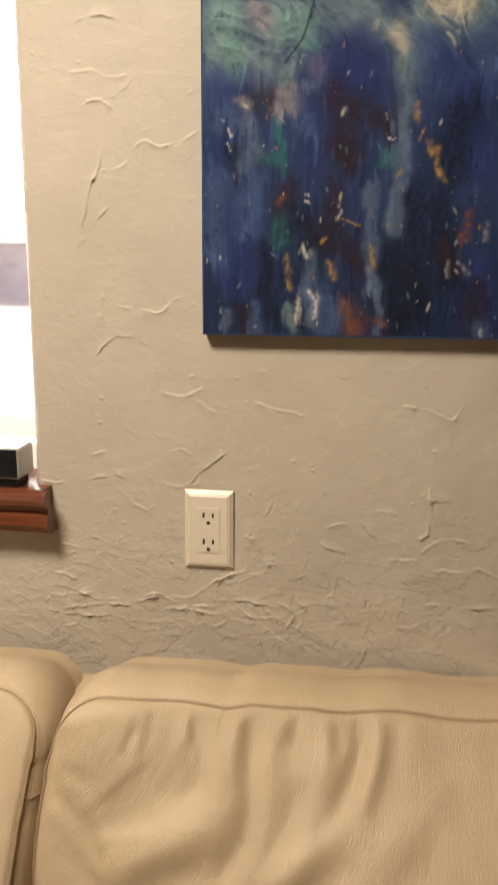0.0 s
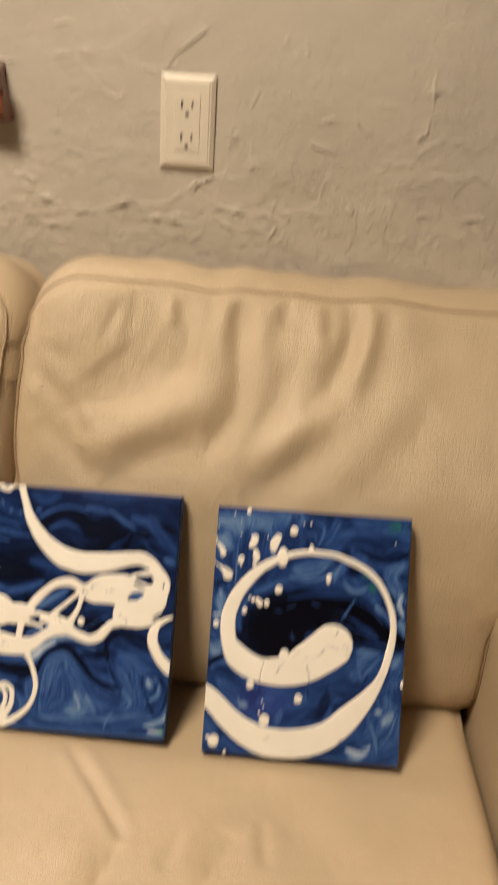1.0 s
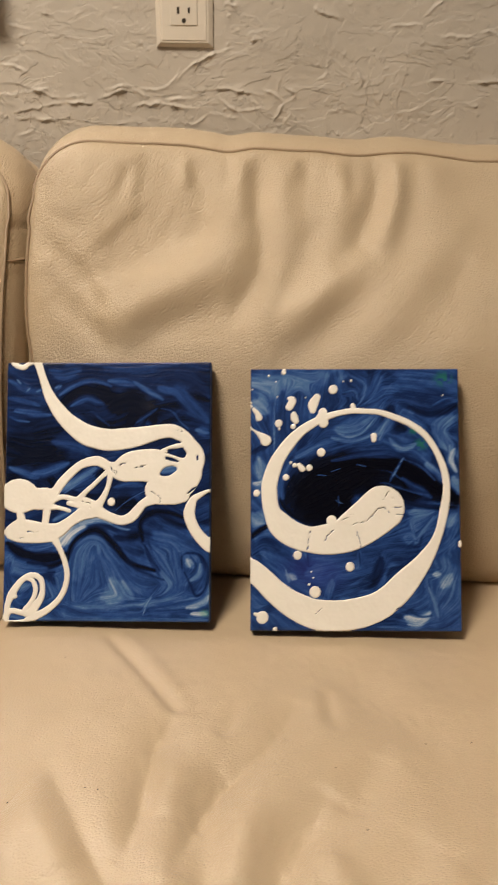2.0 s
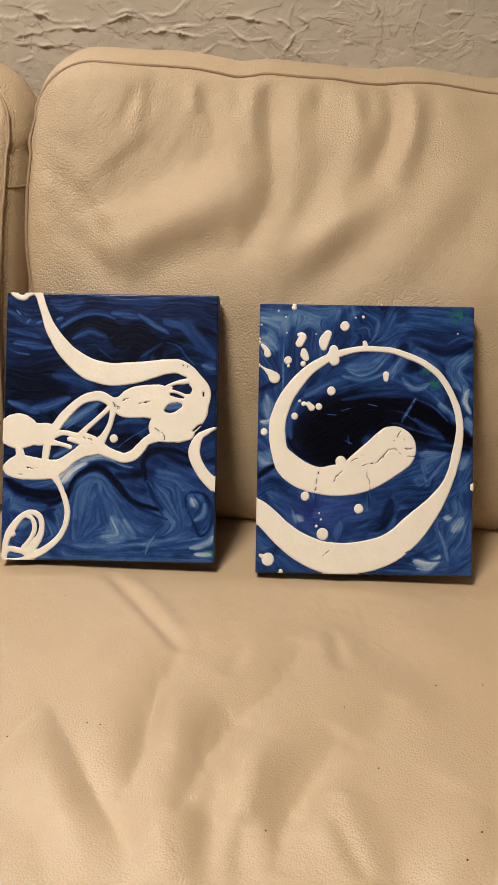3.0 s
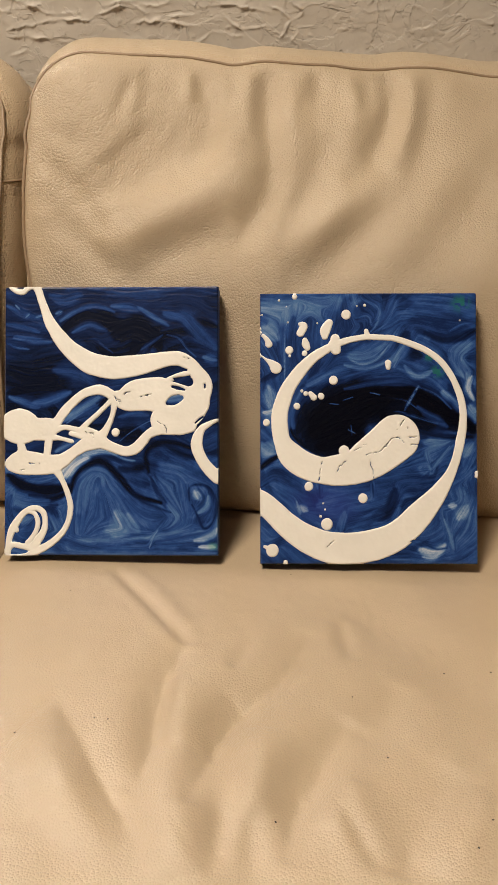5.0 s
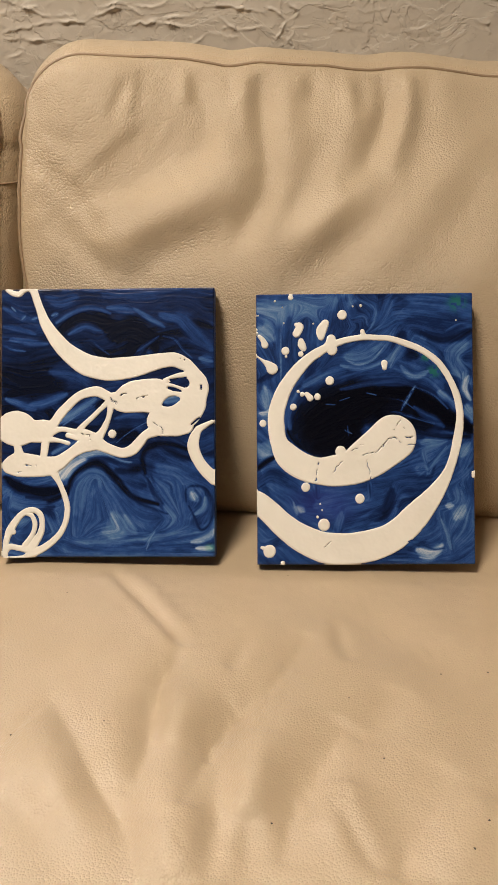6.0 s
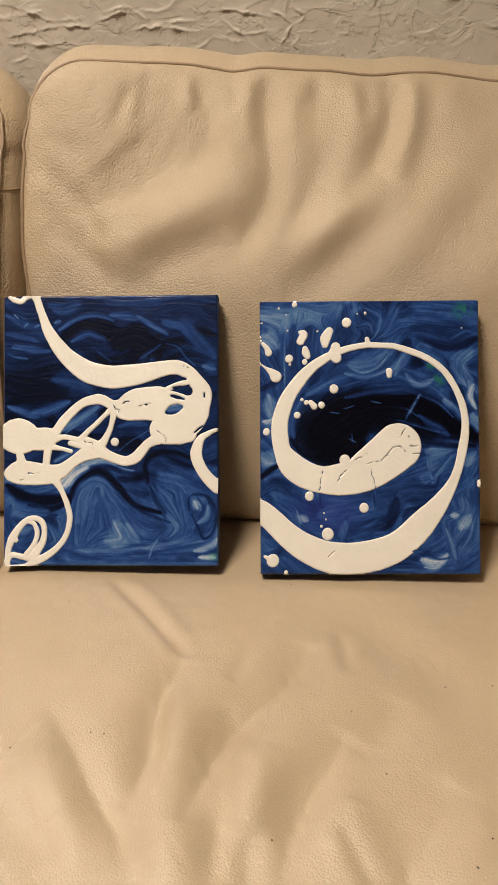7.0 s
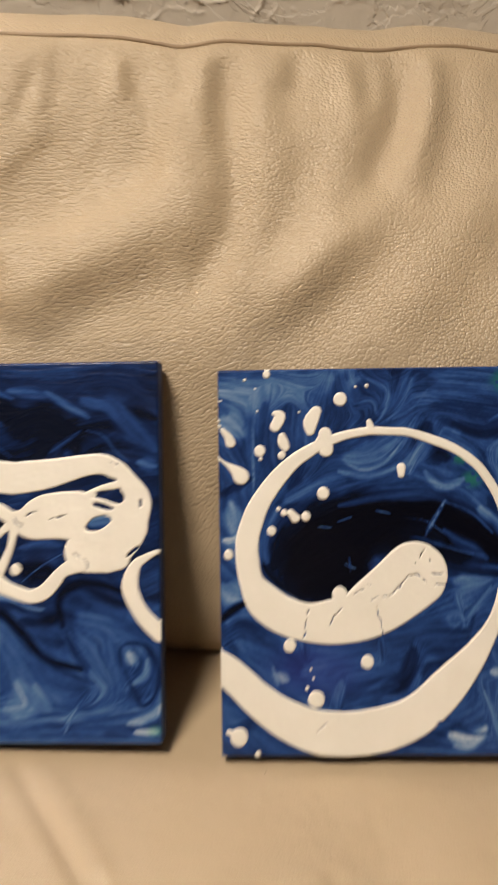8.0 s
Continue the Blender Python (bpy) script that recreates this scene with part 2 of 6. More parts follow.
TROWEL_TOP = [
    (3, [(-0.181, 1.335), (-0.170, 1.376), (-0.159, 1.416), (-0.146, 1.441), (-0.143, 1.462)]),
    (2, [(-0.159, 1.419), (-0.143, 1.437), (-0.115, 1.442), (-0.100, 1.458)]),
    (2, [(-0.102, 1.461), (-0.084, 1.474), (-0.061, 1.466), (-0.027, 1.476), (-0.014, 1.484)]),
    (2, [(-0.174, 1.342), (-0.157, 1.368), (-0.136, 1.390)]),
    (2, [(-0.184, 1.559), (-0.153, 1.561), (-0.131, 1.553), (-0.099, 1.553), (-0.113, 1.534), (-0.128, 1.528)]),
    (2, [(-0.170, 1.519), (-0.143, 1.525), (-0.125, 1.512)]),
    (2, [(-0.174, 1.621), (-0.143, 1.626), (-0.117, 1.620)]),
    (2, [(-0.129, 1.261), (-0.093, 1.255), (-0.066, 1.253), (-0.050, 1.269), (-0.034, 1.272)]),
    (2, [(-0.148, 1.283), (-0.147, 1.244), (-0.134, 1.241)]),
]
TROWEL_MIDDLE = [
    (2.5, [(-0.159, 1.194), (-0.138, 1.214), (-0.114, 1.219), (-0.085, 1.209)]),
    (2.5, [(-0.076, 1.143), (-0.040, 1.140), (-0.016, 1.146), (0.008, 1.170)]),
    (2, [(-0.020, 1.136), (0.004, 1.119), (0.030, 1.116)]),
    (3, [(-0.060, 1.007), (-0.033, 1.013), (-0.009, 1.034), (0.028, 1.064)]),
    (2, [(-0.059, 1.057), (-0.041, 1.064), (-0.021, 1.056)]),
    (2, [(-0.175, 1.049), (-0.148, 1.057)]),
    (2, [(-0.175, 1.014), (-0.136, 1.022), (-0.116, 1.017)]),
    (2, [(0.257, 1.120), (0.264, 1.134), (0.297, 1.129), (0.327, 1.118), (0.340, 1.141)]),
    (2, [(0.059, 1.135), (0.086, 1.126), (0.133, 1.117)]),
    (2, [(0.048, 0.938), (0.060, 0.947)]),
    (2, [(-0.252, 1.011), (-0.213, 1.006)]),
]
TROWEL_LOW = [
    (3.5, [(-0.247, 0.849), (-0.217, 0.848), (-0.192, 0.841), (-0.162, 0.831), (-0.132, 0.836)]),
    (3, [(-0.237, 0.871), (-0.214, 0.869), (-0.193, 0.859)]),
    (2, [(-0.248, 0.837), (-0.218, 0.835)]),
    (3.5, [(-0.127, 0.825), (-0.101, 0.835), (-0.081, 0.841), (-0.061, 0.840)]),
    (3, [(-0.061, 0.844), (-0.036, 0.843), (-0.016, 0.855), (-0.006, 0.870)]),
    (4, [(-0.013, 0.853), (0.004, 0.870), (0.034, 0.885), (0.058, 0.892)]),
    (3.5, [(0.009, 0.842), (0.044, 0.845), (0.074, 0.842), (0.099, 0.836)]),
    (2.5, [(-0.046, 0.829), (-0.016, 0.833), (0.014, 0.835)]),
    (3, [(0.098, 0.846), (0.113, 0.839), (0.126, 0.828)]),
    (3, [(0.126, 0.826), (0.134, 0.819), (0.125, 0.808), (0.135, 0.802), (0.123, 0.791)]),
    (3, [(0.164, 0.858), (0.176, 0.863), (0.179, 0.882), (0.190, 0.903)]),
    (4, [(0.248, 0.916), (0.267, 0.920), (0.288, 0.920), (0.305, 0.911)]),
    (3, [(0.285, 0.926), (0.287, 0.948), (0.302, 0.957), (0.304, 0.976)]),
    (2, [(0.287, 0.926), (0.310, 0.947), (0.337, 0.954), (0.365, 0.949)]),
    (3, [(0.305, 0.911), (0.339, 0.908), (0.371, 0.914), (0.401, 0.902)]),
    (3, [(0.210, 0.975), (0.220, 0.961), (0.236, 0.948)]),
    (2, [(0.162, 0.959), (0.183, 0.968), (0.210, 0.969)]),
    (1.5, [(0.209, 0.983), (0.241, 0.989), (0.264, 0.985)]),
    (2, [(0.305, 0.999), (0.309, 1.005), (0.338, 1.006)]),
    (2, [(0.306, 0.978), (0.304, 1.007), (0.303, 1.031)]),
]
TROWEL_RIGHT = [
    (2, [(0.157, 0.937), (0.166, 0.933), (0.195, 0.927)]),
    (1.5, [(-0.139, 1.009), (-0.117, 0.989), (-0.094, 0.974), (-0.075, 0.985)]),
    (2, [(-0.165, 0.894), (-0.144, 0.878)]),
    (2.5, [(-0.179, 0.929), (-0.162, 0.927)]),
    (2, [(-0.224, 0.917), (-0.186, 0.909)]),
    (2.5, [(0.077, 0.910), (0.091, 0.912), (0.110, 0.911)]),
    (2, [(0.082, 0.901), (0.101, 0.904)]),
    (3.5, [(0.052, 0.942), (0.059, 0.939), (0.066, 0.939)]),
    (3, [(-0.073, 1.016), (-0.050, 1.009), (-0.023, 1.013), (-0.013, 1.021)]),
    (2.5, [(0.336, 0.858), (0.375, 0.856), (0.408, 0.861)]),
    (1.5, [(0.265, 0.850), (0.290, 0.840), (0.307, 0.826)]),
    (3, [(0.215, 0.865), (0.223, 0.856), (0.216, 0.846)]),
    (2, [(-0.252, 0.810), (-0.211, 0.806), (-0.175, 0.805), (-0.129, 0.798)]),
    (2.5, [(-0.245, 0.780), (-0.212, 0.789), (-0.196, 0.797)]),
    (1.5, [(0.024, 0.816), (0.054, 0.813), (0.074, 0.810)]),
    (2.5, [(-0.062, 0.813), (-0.047, 0.807)]),
    (2.5, [(-0.109, 0.788), (-0.078, 0.792)]),
    (1.2, [(0.141, 0.885), (0.122, 0.861), (0.114, 0.832)]),
    (1.5, [(0.078, 0.971), (0.091, 0.998)]),
    (1.2, [(-0.167, 0.903), (-0.141, 0.919), (-0.128, 0.933)]),
    (1.5, [(-0.064, 0.895), (-0.054, 0.886), (-0.030, 0.864)]),
]
TROWEL_FOOT = [
    (3, [(-0.240, 0.812), (-0.198, 0.819), (-0.148, 0.826), (-0.107, 0.824)]),
    (3, [(-0.113, 0.840), (-0.078, 0.847), (-0.048, 0.835)]),
    (3.5, [(-0.076, 0.823), (-0.031, 0.828), (0.004, 0.823), (0.038, 0.832)]),
    (2.5, [(-0.199, 0.803), (-0.164, 0.807), (-0.135, 0.817)]),
    (3, [(0.038, 0.838), (0.066, 0.820), (0.107, 0.826)]),
    (4, [(0.111, 0.806), (0.121, 0.825), (0.137, 0.838), (0.126, 0.850)]),
    (3, [(0.148, 0.835), (0.174, 0.848), (0.215, 0.840), (0.242, 0.844)]),
    (2.5, [(0.239, 0.810), (0.272, 0.820), (0.306, 0.827)]),
    (3, [(0.282, 0.851), (0.308, 0.858), (0.349, 0.856)]),
    (3, [(0.325, 0.837), (0.360, 0.829), (0.368, 0.830)]),
    (2.5, [(-0.031, 0.808), (0.004, 0.803), (0.025, 0.813)]),
    (2.5, [(-0.223, 0.836), (-0.188, 0.842), (-0.153, 0.848)]),
    (2.5, [(0.183, 0.817), (0.203, 0.824), (0.225, 0.816)]),
]


def ridge(height, x, z, points, tall, width=0.0010, lip=0.006, side=1):
    """Add the raised edge of a trowel stroke to a height field: a ragged sharp ridge that fades into a skim on one side."""
    line = smooth_line(points, 5)
    lo, hi = line.min(0) - 0.03, line.max(0) + 0.03
    i0, i1 = np.searchsorted(x[0], (lo[0], hi[0]))
    j0, j1 = np.searchsorted(z[:, 0], (lo[1], hi[1]))
    if i1 - i0 < 2 or j1 - j0 < 2:
        return
    xs, zs = x[j0:j1, i0:i1], z[j0:j1, i0:i1]
    wx = 0.0013 * value_noise(xs, zs, 110, 6) + 0.0008 * value_noise(xs, zs, 320, 8)
    wz = 0.0013 * value_noise(xs, zs, 110, 7) + 0.0008 * value_noise(xs, zs, 320, 9)
    d, along, sign = to_segments(xs + wx, zs + wz, line, True)
    taper = np.sin(np.pi * np.clip(along, 0.02, 0.98)) ** 0.5 * np.clip(0.65 + 0.9 * value_noise(xs, zs, 70, 5), 0, 1.4)
    skim = np.where(sign * side > 0, np.exp(-d / lip), 0.0) * np.exp(-(((along - 0.5) / 0.46) ** 6))
    height[j0:j1, i0:i1] += tall * taper * (0.6 * np.exp(-((d / width) ** 2)) + 0.6 * skim)


def crumb(height, x, z, cx, cz, radius, tall):
    """A small ragged lump of plaster."""
    i0, i1 = np.searchsorted(x[0], (cx - 3 * radius, cx + 3 * radius))
    j0, j1 = np.searchsorted(z[:, 0], (cz - 3 * radius, cz + 3 * radius))
    xs, zs = x[j0:j1, i0:i1], z[j0:j1, i0:i1]
    d = np.hypot(xs - cx, 1.3 * (zs - cz)) / radius + 0.5 * value_noise(xs, zs, 400, 12)
    height[j0:j1, i0:i1] += tall / (1 + np.exp((d - 1) * 5))


def back_wall():
    """The trowelled plaster wall with its window opening, as one mesh: fine relief where the room is seen, plain slabs around."""
    x1, z0, z1, step = 0.66, 0.70, 1.74, 0.0014
    under = WIN[2] - 0.03
    xs, zs = WIN[1] + step * np.arange(-110, int((x1 - WIN[1]) / step) + 1), np.arange(z0, z1 + step, step)
    x0 = xs[0]
    x, z = np.meshgrid(xs, zs)
    low = np.clip((0.93 - z) / 0.14, 0, 1)
    h = 0.0012 * fractal(x, z, 5, 3, 11) + 0.00025 * fractal(x, z, 22, 2, 13) + 0.00009 * fractal(x, z, 80, 3, 21)
    plates = fractal(x + 0.02 * value_noise(x, z, 18, 3), 1.4 * z + 0.02 * value_noise(x, z, 18, 4), 15, 4, 31)
    h += (0.00010 + 0.00015 * low) * (np.tanh((plates - 0.15) * 16) + np.tanh((plates + 0.45) * 16))
    for marks in (TROWEL_TOP, TROWEL_MIDDLE, TROWEL_LOW, TROWEL_RIGHT, TROWEL_FOOT):
        for n, (tall, points) in enumerate(marks):
            ridge(h, x, z, points, tall * (0.00110 if points[0][1] > 0.99 else 0.00078), 0.0011, side=-1 if n % 3 else 1)
    rnd = np.random.RandomState(8)
    for n in range(700):
        cx, cz = rnd.uniform(x0, x1), z0 + (0.05 + 0.16 * abs(rnd.normal()) if n % 5 < 2 else (z1 - z0) * rnd.uniform() ** 1.25)
        a, length = rnd.normal(0.4, 0.8), rnd.uniform(0.004, 0.022 if n % 5 else 0.035)
        bend = rnd.uniform(-0.4, 0.4) * length
        dx, dz = math.cos(a) * length / 2, math.sin(a) * length / 2
        pts = [(cx - dx, cz - dz), (cx - dz / length * bend, cz + dx / length * bend), (cx + dx, cz + dz)]
        ridge(h, x, z, pts, rnd.uniform(0.0002, 0.0007), rnd.uniform(0.0007, 0.0011), rnd.uniform(0.003, 0.009), rnd.choice((-1, 1)))
        for _ in range(rnd.randint(0, 2)):
            crumb(h, x, z, cx + rnd.normal(0, 0.012), cz + rnd.normal(0, 0.006), rnd.uniform(0.0010, 0.0026), rnd.uniform(0.0004, 0.0012))
    above = z > under
    edge = np.minimum(np.minimum(np.where(above, x - WIN[1], x - x0), x1 - x), np.minimum(z - z0, z1 - z))
    h *= np.clip(edge / 0.02, 0, 1) ** 0.5
    h += np.where(above, -0.012 * (1 - np.clip((x - WIN[1]) / 0.012, 0, 1)) ** 2, 0)   # rounded reveal edge
    verts = np.stack([x, -h, z], -1).reshape(-1, 3)
    faces = grid_faces(len(zs), len(xs))
    middle = verts[faces].mean(1)
    faces = faces[(middle[:, 0] > WIN[1]) | (middle[:, 2] < under)]
    extra, quads = [], []

    def slab(lo, hi):
        n = len(verts) + len(extra)
        for dz in (0, 1):
            for dy in (0, 1):
                for dx in (0, 1):
                    extra.append(((lo, hi)[dx][0], (lo, hi)[dy][1], (lo, hi)[dz][2]))
        quads.extend([n + k for k in q] for q in ((0, 1, 5, 4), (2, 6, 7, 3), (0, 4, 6, 2), (1, 3, 7, 5), (4, 5, 7, 6), (0, 2, 3, 1)))

    xe, ze = xs[-1], zs[-1]
    slab((ROOM[0], 0.0, 0.0), (WIN[0], 0.2, ROOM[3]))                 # left of the window
    slab((WIN[0], 0.0, 0.0), (x0, 0.2, under))                        # below it
    slab((x0, 0.012, 0.0), (WIN[1], 0.2, under))
    slab((x0, 0.0, 0.0), (WIN[1], 0.011, z0))
    slab((WIN[0], 0.0, WIN[3]), (WIN[1], 0.2, ROOM[3]))               # above it
    slab((WIN[1], 0.012, 0.0), (xe, 0.2, ROOM[3]))                    # core behind the relief
    slab((WIN[1], 0.0, 0.0), (xe, 0.011, z0))
    slab((WIN[1], 0.0, ze), (xe, 0.011, ROOM[3]))
    slab((xe, 0.0, 0.0), (ROOM[1], 0.2, ROOM[3]))
    ob = numpy_mesh("wall_north", np.r_[verts, np.array(extra)], np.r_[faces, np.array(quads)], PLASTER)
    return structure(ob, "beige painted wall with rough trowelled plaster ridges", "wall")


back_wall()
# unseen walls added to close the room, kept dark so shadows stay deep
structure(box("wall_south", (ROOM[0], ROOM[2] - 0.1, 0), (ROOM[1], ROOM[2], ROOM[3]), UNSEEN_DARK_WALL), "unseen plain wall behind the room, darkened to cut bounced light", "wall")
structure(box("wall_west", (ROOM[0] - 0.1, ROOM[2], 0), (ROOM[0], 0.2, ROOM[3]), UNSEEN_DARK_WALL), "unseen plain side wall, darkened to cut bounced light", "wall")
structure(box("wall_east", (ROOM[1], ROOM[2], 0), (ROOM[1] + 0.1, 0.2, ROOM[3]), UNSEEN_DARK_WALL), "unseen plain side wall, darkened to cut bounced light", "wall")
structure(box("floor", (ROOM[0], ROOM[2], -0.1), (ROOM[1], 0.2, 0), FLOOR), "brown carpeted floor under the sofa", "floor")
structure(box("ceiling", (ROOM[0], ROOM[2], ROOM[3]), (ROOM[1], 0.2, ROOM[3] + 0.1), GREYED_CEILING), "unseen ceiling, greyed to cut bounced light", "ceiling")


# ---- window, sill and what lies outside ----
def wood_material():
    m, tree, bsdf = material("red_brown_wood")
    where = tree.nodes.new("ShaderNodeTexCoord")
    stretch = tree.nodes.new("ShaderNodeMapping")
    stretch.inputs["Scale"].default_value = (2.5, 60, 60)
    n = node(tree, "ShaderNodeTexNoise", Scale=3.0, Detail=6.0, Roughness=0.65)
    tree.links.new(where.outputs["Object"], stretch.inputs[0])
    tree.links.new(stretch.outputs[0], n.inputs["Vector"])
    r = ramp(tree, n.outputs[0], [(0.3, (0.085, 0.022, 0.010)), (0.55, (0.17, 0.050, 0.022)), (0.75, (0.24, 0.085, 0.04))])
    tree.links.new(r.outputs[0], bsdf.inputs["Base Color"])
    bump(tree, bsdf, n.outputs[0], 0.5, 0.0006)
    bsdf.inputs["Roughness"].default_value = 0.32
    return m


WOOD = wood_material()


def extruded(name, outline, x0, x1, mat, parent, label=""):
    """A moulding: an outline in (y, z), drawn along x."""
    bm = bmesh.new()
    a = [bm.verts.new((x0, y, z)) for y, z in outline]
    b = [bm.verts.new((x1, y, z)) for y, z in outline]
    bm.faces.new(a)
    bm.faces.new(b[::-1])
    for k in range(len(outline)):
        bm.faces.new((a[k], b[k], b[(k + 1) % len(outline)], a[(k + 1) % len(outline)]))
    return part(name, bm, mat, parent, label)


win = structure(new("window_1"), "window with white frame onto a bright street", "window")
for lo, hi in (((WIN[0], 0.09, WIN[2]), (WIN[1], 0.14, WIN[2] + 0.04)), ((WIN[0], 0.09, WIN[3] - 0.04), (WIN[1], 0.14, WIN[3])),
               ((WIN[0], 0.091, WIN[2] + 0.04), (WIN[0] + 0.04, 0.139, WIN[3] - 0.04)), ((WIN[1] - 0.035, 0.091, WIN[2] + 0.04), (WIN[1], 0.139, WIN[3] - 0.04))):
    box("window_frame", lo, hi, FRAME_WHITE, win, 0.004)
glass, gtree, gbsdf = material("window_glass")
gbsdf.inputs["Transmission Weight"].default_value = 1.0
gbsdf.inputs["Roughness"].default_value = 0.0
gbsdf.inputs["IOR"].default_value = 1.45
pane = box("pane", (WIN[0] + 0.04, 0.112, WIN[2] + 0.04), (WIN[1] - 0.035, 0.118, WIN[3] - 0.04), glass, win)
pane.visible_shadow = False

sill = structure(new("window_sill"), "red-brown varnished wooden sill with a moulded edge", "window sill")
SILL_EDGE = [(0.09, 1.003), (-0.046, 1.003), (-0.056, 0.999), (-0.060, 0.990), (-0.058, 0.982), (-0.050, 0.978), (-0.047, 0.970),
             (-0.053, 0.966), (-0.055, 0.952), (-0.050, 0.943), (-0.040, 0.938), (0.0, 0.938), (0.0, 0.972), (0.09, 0.972)]
SILL_EDGE = [(y + 0.016 if y < -0.03 else y, z) for y, z in SILL_EDGE]
extruded("nosing", SILL_EDGE, WIN[0] - 0.05, -0.233, WOOD, sill)
extruded("end_cap", [(y - 0.002 if y < 0 else -0.001, z) for y, z in SILL_EDGE if y <= 0][:-1], -0.233, -0.226, WOOD, sill)

device = tagged(new("small_device"), "small silver and black electronic box on the sill", "device")
box("body", (-0.44, -0.030, 1.016), (-0.268, 0.024, 1.063), SILVER, device, 0.005, segments=3)
box("front_panel", (-0.437, -0.0325, 1.019), (-0.271, -0.028, 1.060), BLACK, device, 0.0015)
box("foot", (-0.435, -0.024, 1.003), (-0.275, 0.018, 1.0165), BLACK, device, 0.002)

structure(box("ground", (-400, -400, -0.6), (400, 800, -0.35), CONCRETE), "pale sunlit concrete ground", "ground")
structure(box("lawn", (-40, 1.5, -0.36), (20, 7.4, -0.33), GRASS), "green mown lawn below the window", "lawn")
glow, glow_tree, glow_bsdf = material("bright_hazy_sky")
glow_bsdf.inputs["Base Color"].default_value = (0.8, 0.8, 0.8, 1)
glow_bsdf.inputs["Emission Color"].default_value = (1.0, 0.99, 0.98, 1)
glow_bsdf.inputs["Emission Strength"].default_value = 10.0
structure(box("backdrop", (-120, 60, -0.4), (60, 60.5, 60), glow), "bright white hazy sky far behind the houses", "sky")
house = tagged(new("far_house"), "pale pinkish low house across the street", "house")
box("wall", (-36, 30, -0.4), (-8, 38, 2.0), FAR_WALL, house)
box("roof", (-37, 29.5, 2.0), (-7, 38.5, 2.5), CONCRETE, house, 0.1)
for k in range(6):
    box("window", (-34 + 4.4 * k, 29.95, 0.6), (-32.2 + 4.4 * k, 30.05, 1.6), BLACK, house)


# ---- sofa ----
BACK_PROFILE = [(-0.372, 0.3620), (-0.402, 0.4000), (-0.400, 0.4700), (-0.386, 0.5400), (-0.366, 0.6000), (-0.343, 0.6500), (-0.312, 0.7000), (-0.278, 0.7450), (-0.249, 0.7810), (-0.227, 0.8170)]
SEAT_PROFILE = [(-0.360, 0.3750), (-0.440, 0.3870), (-0.500, 0.3965), (-0.550, 0.4050), (-0.650, 0.4180), (-0.750, 0.4250), (-0.850, 0.4270), (-0.930, 0.4200), (-0.975, 0.3950), (-0.992, 0.3500), (-0.990, 0.2600)]
# folds: millimetres up (or down), half width in millimetres, and the line in (x, z) or (x, y)
BACK_FOLDS = [
    (-4.5, 11, [(0.100, 0.800), (0.100, 0.774), (0.103, 0.746), (0.107, 0.719), (0.102, 0.693), (0.086, 0.674), (0.073, 0.666)]),
    (2.2, 9, [(0.081, 0.800), (0.081, 0.773), (0.082, 0.746)]),
    (2.8, 10, [(0.119, 0.801), (0.121, 0.775), (0.123, 0.747)]),
    (-3.6, 12, [(0.049, 0.801), (0.050, 0.770), (0.049, 0.749), (0.040, 0.733), (0.021, 0.720)]),
    (-3.2, 26, [(0.001, 0.720), (0.022, 0.738), (0.040, 0.756)]),
    (2.0, 10, [(0.061, 0.797), (0.059, 0.768), (0.061, 0.745), (0.069, 0.727)]),
    (-1.8, 6, [(0.031, 0.798), (0.038, 0.775)]),
    (1.8, 6, [(0.021, 0.800), (0.026, 0.772)]),
    (-1.6, 6, [(0.066, 0.799), (0.071, 0.773)]),
    (-1.6, 4, [(-0.032, 0.794), (-0.039, 0.776), (-0.045, 0.760)]),
    (4.0, 34, [(-0.115, 0.777), (-0.070, 0.784), (-0.020, 0.781)]),
    (-4.5, 42, [(-0.042, 0.742), (-0.023, 0.715), (-0.018, 0.696)]),
    (-2.4, 9, [(-0.127, 0.746), (-0.104, 0.722), (-0.080, 0.699), (-0.062, 0.674), (-0.055, 0.662)]),
    (-2.2, 10, [(-0.116, 0.703), (-0.089, 0.671), (-0.065, 0.647), (-0.042, 0.624)]),
    (4.2, 19, [(-0.058, 0.650), (-0.023, 0.667), (0.020, 0.687), (0.057, 0.707), (0.086, 0.729)]),
]
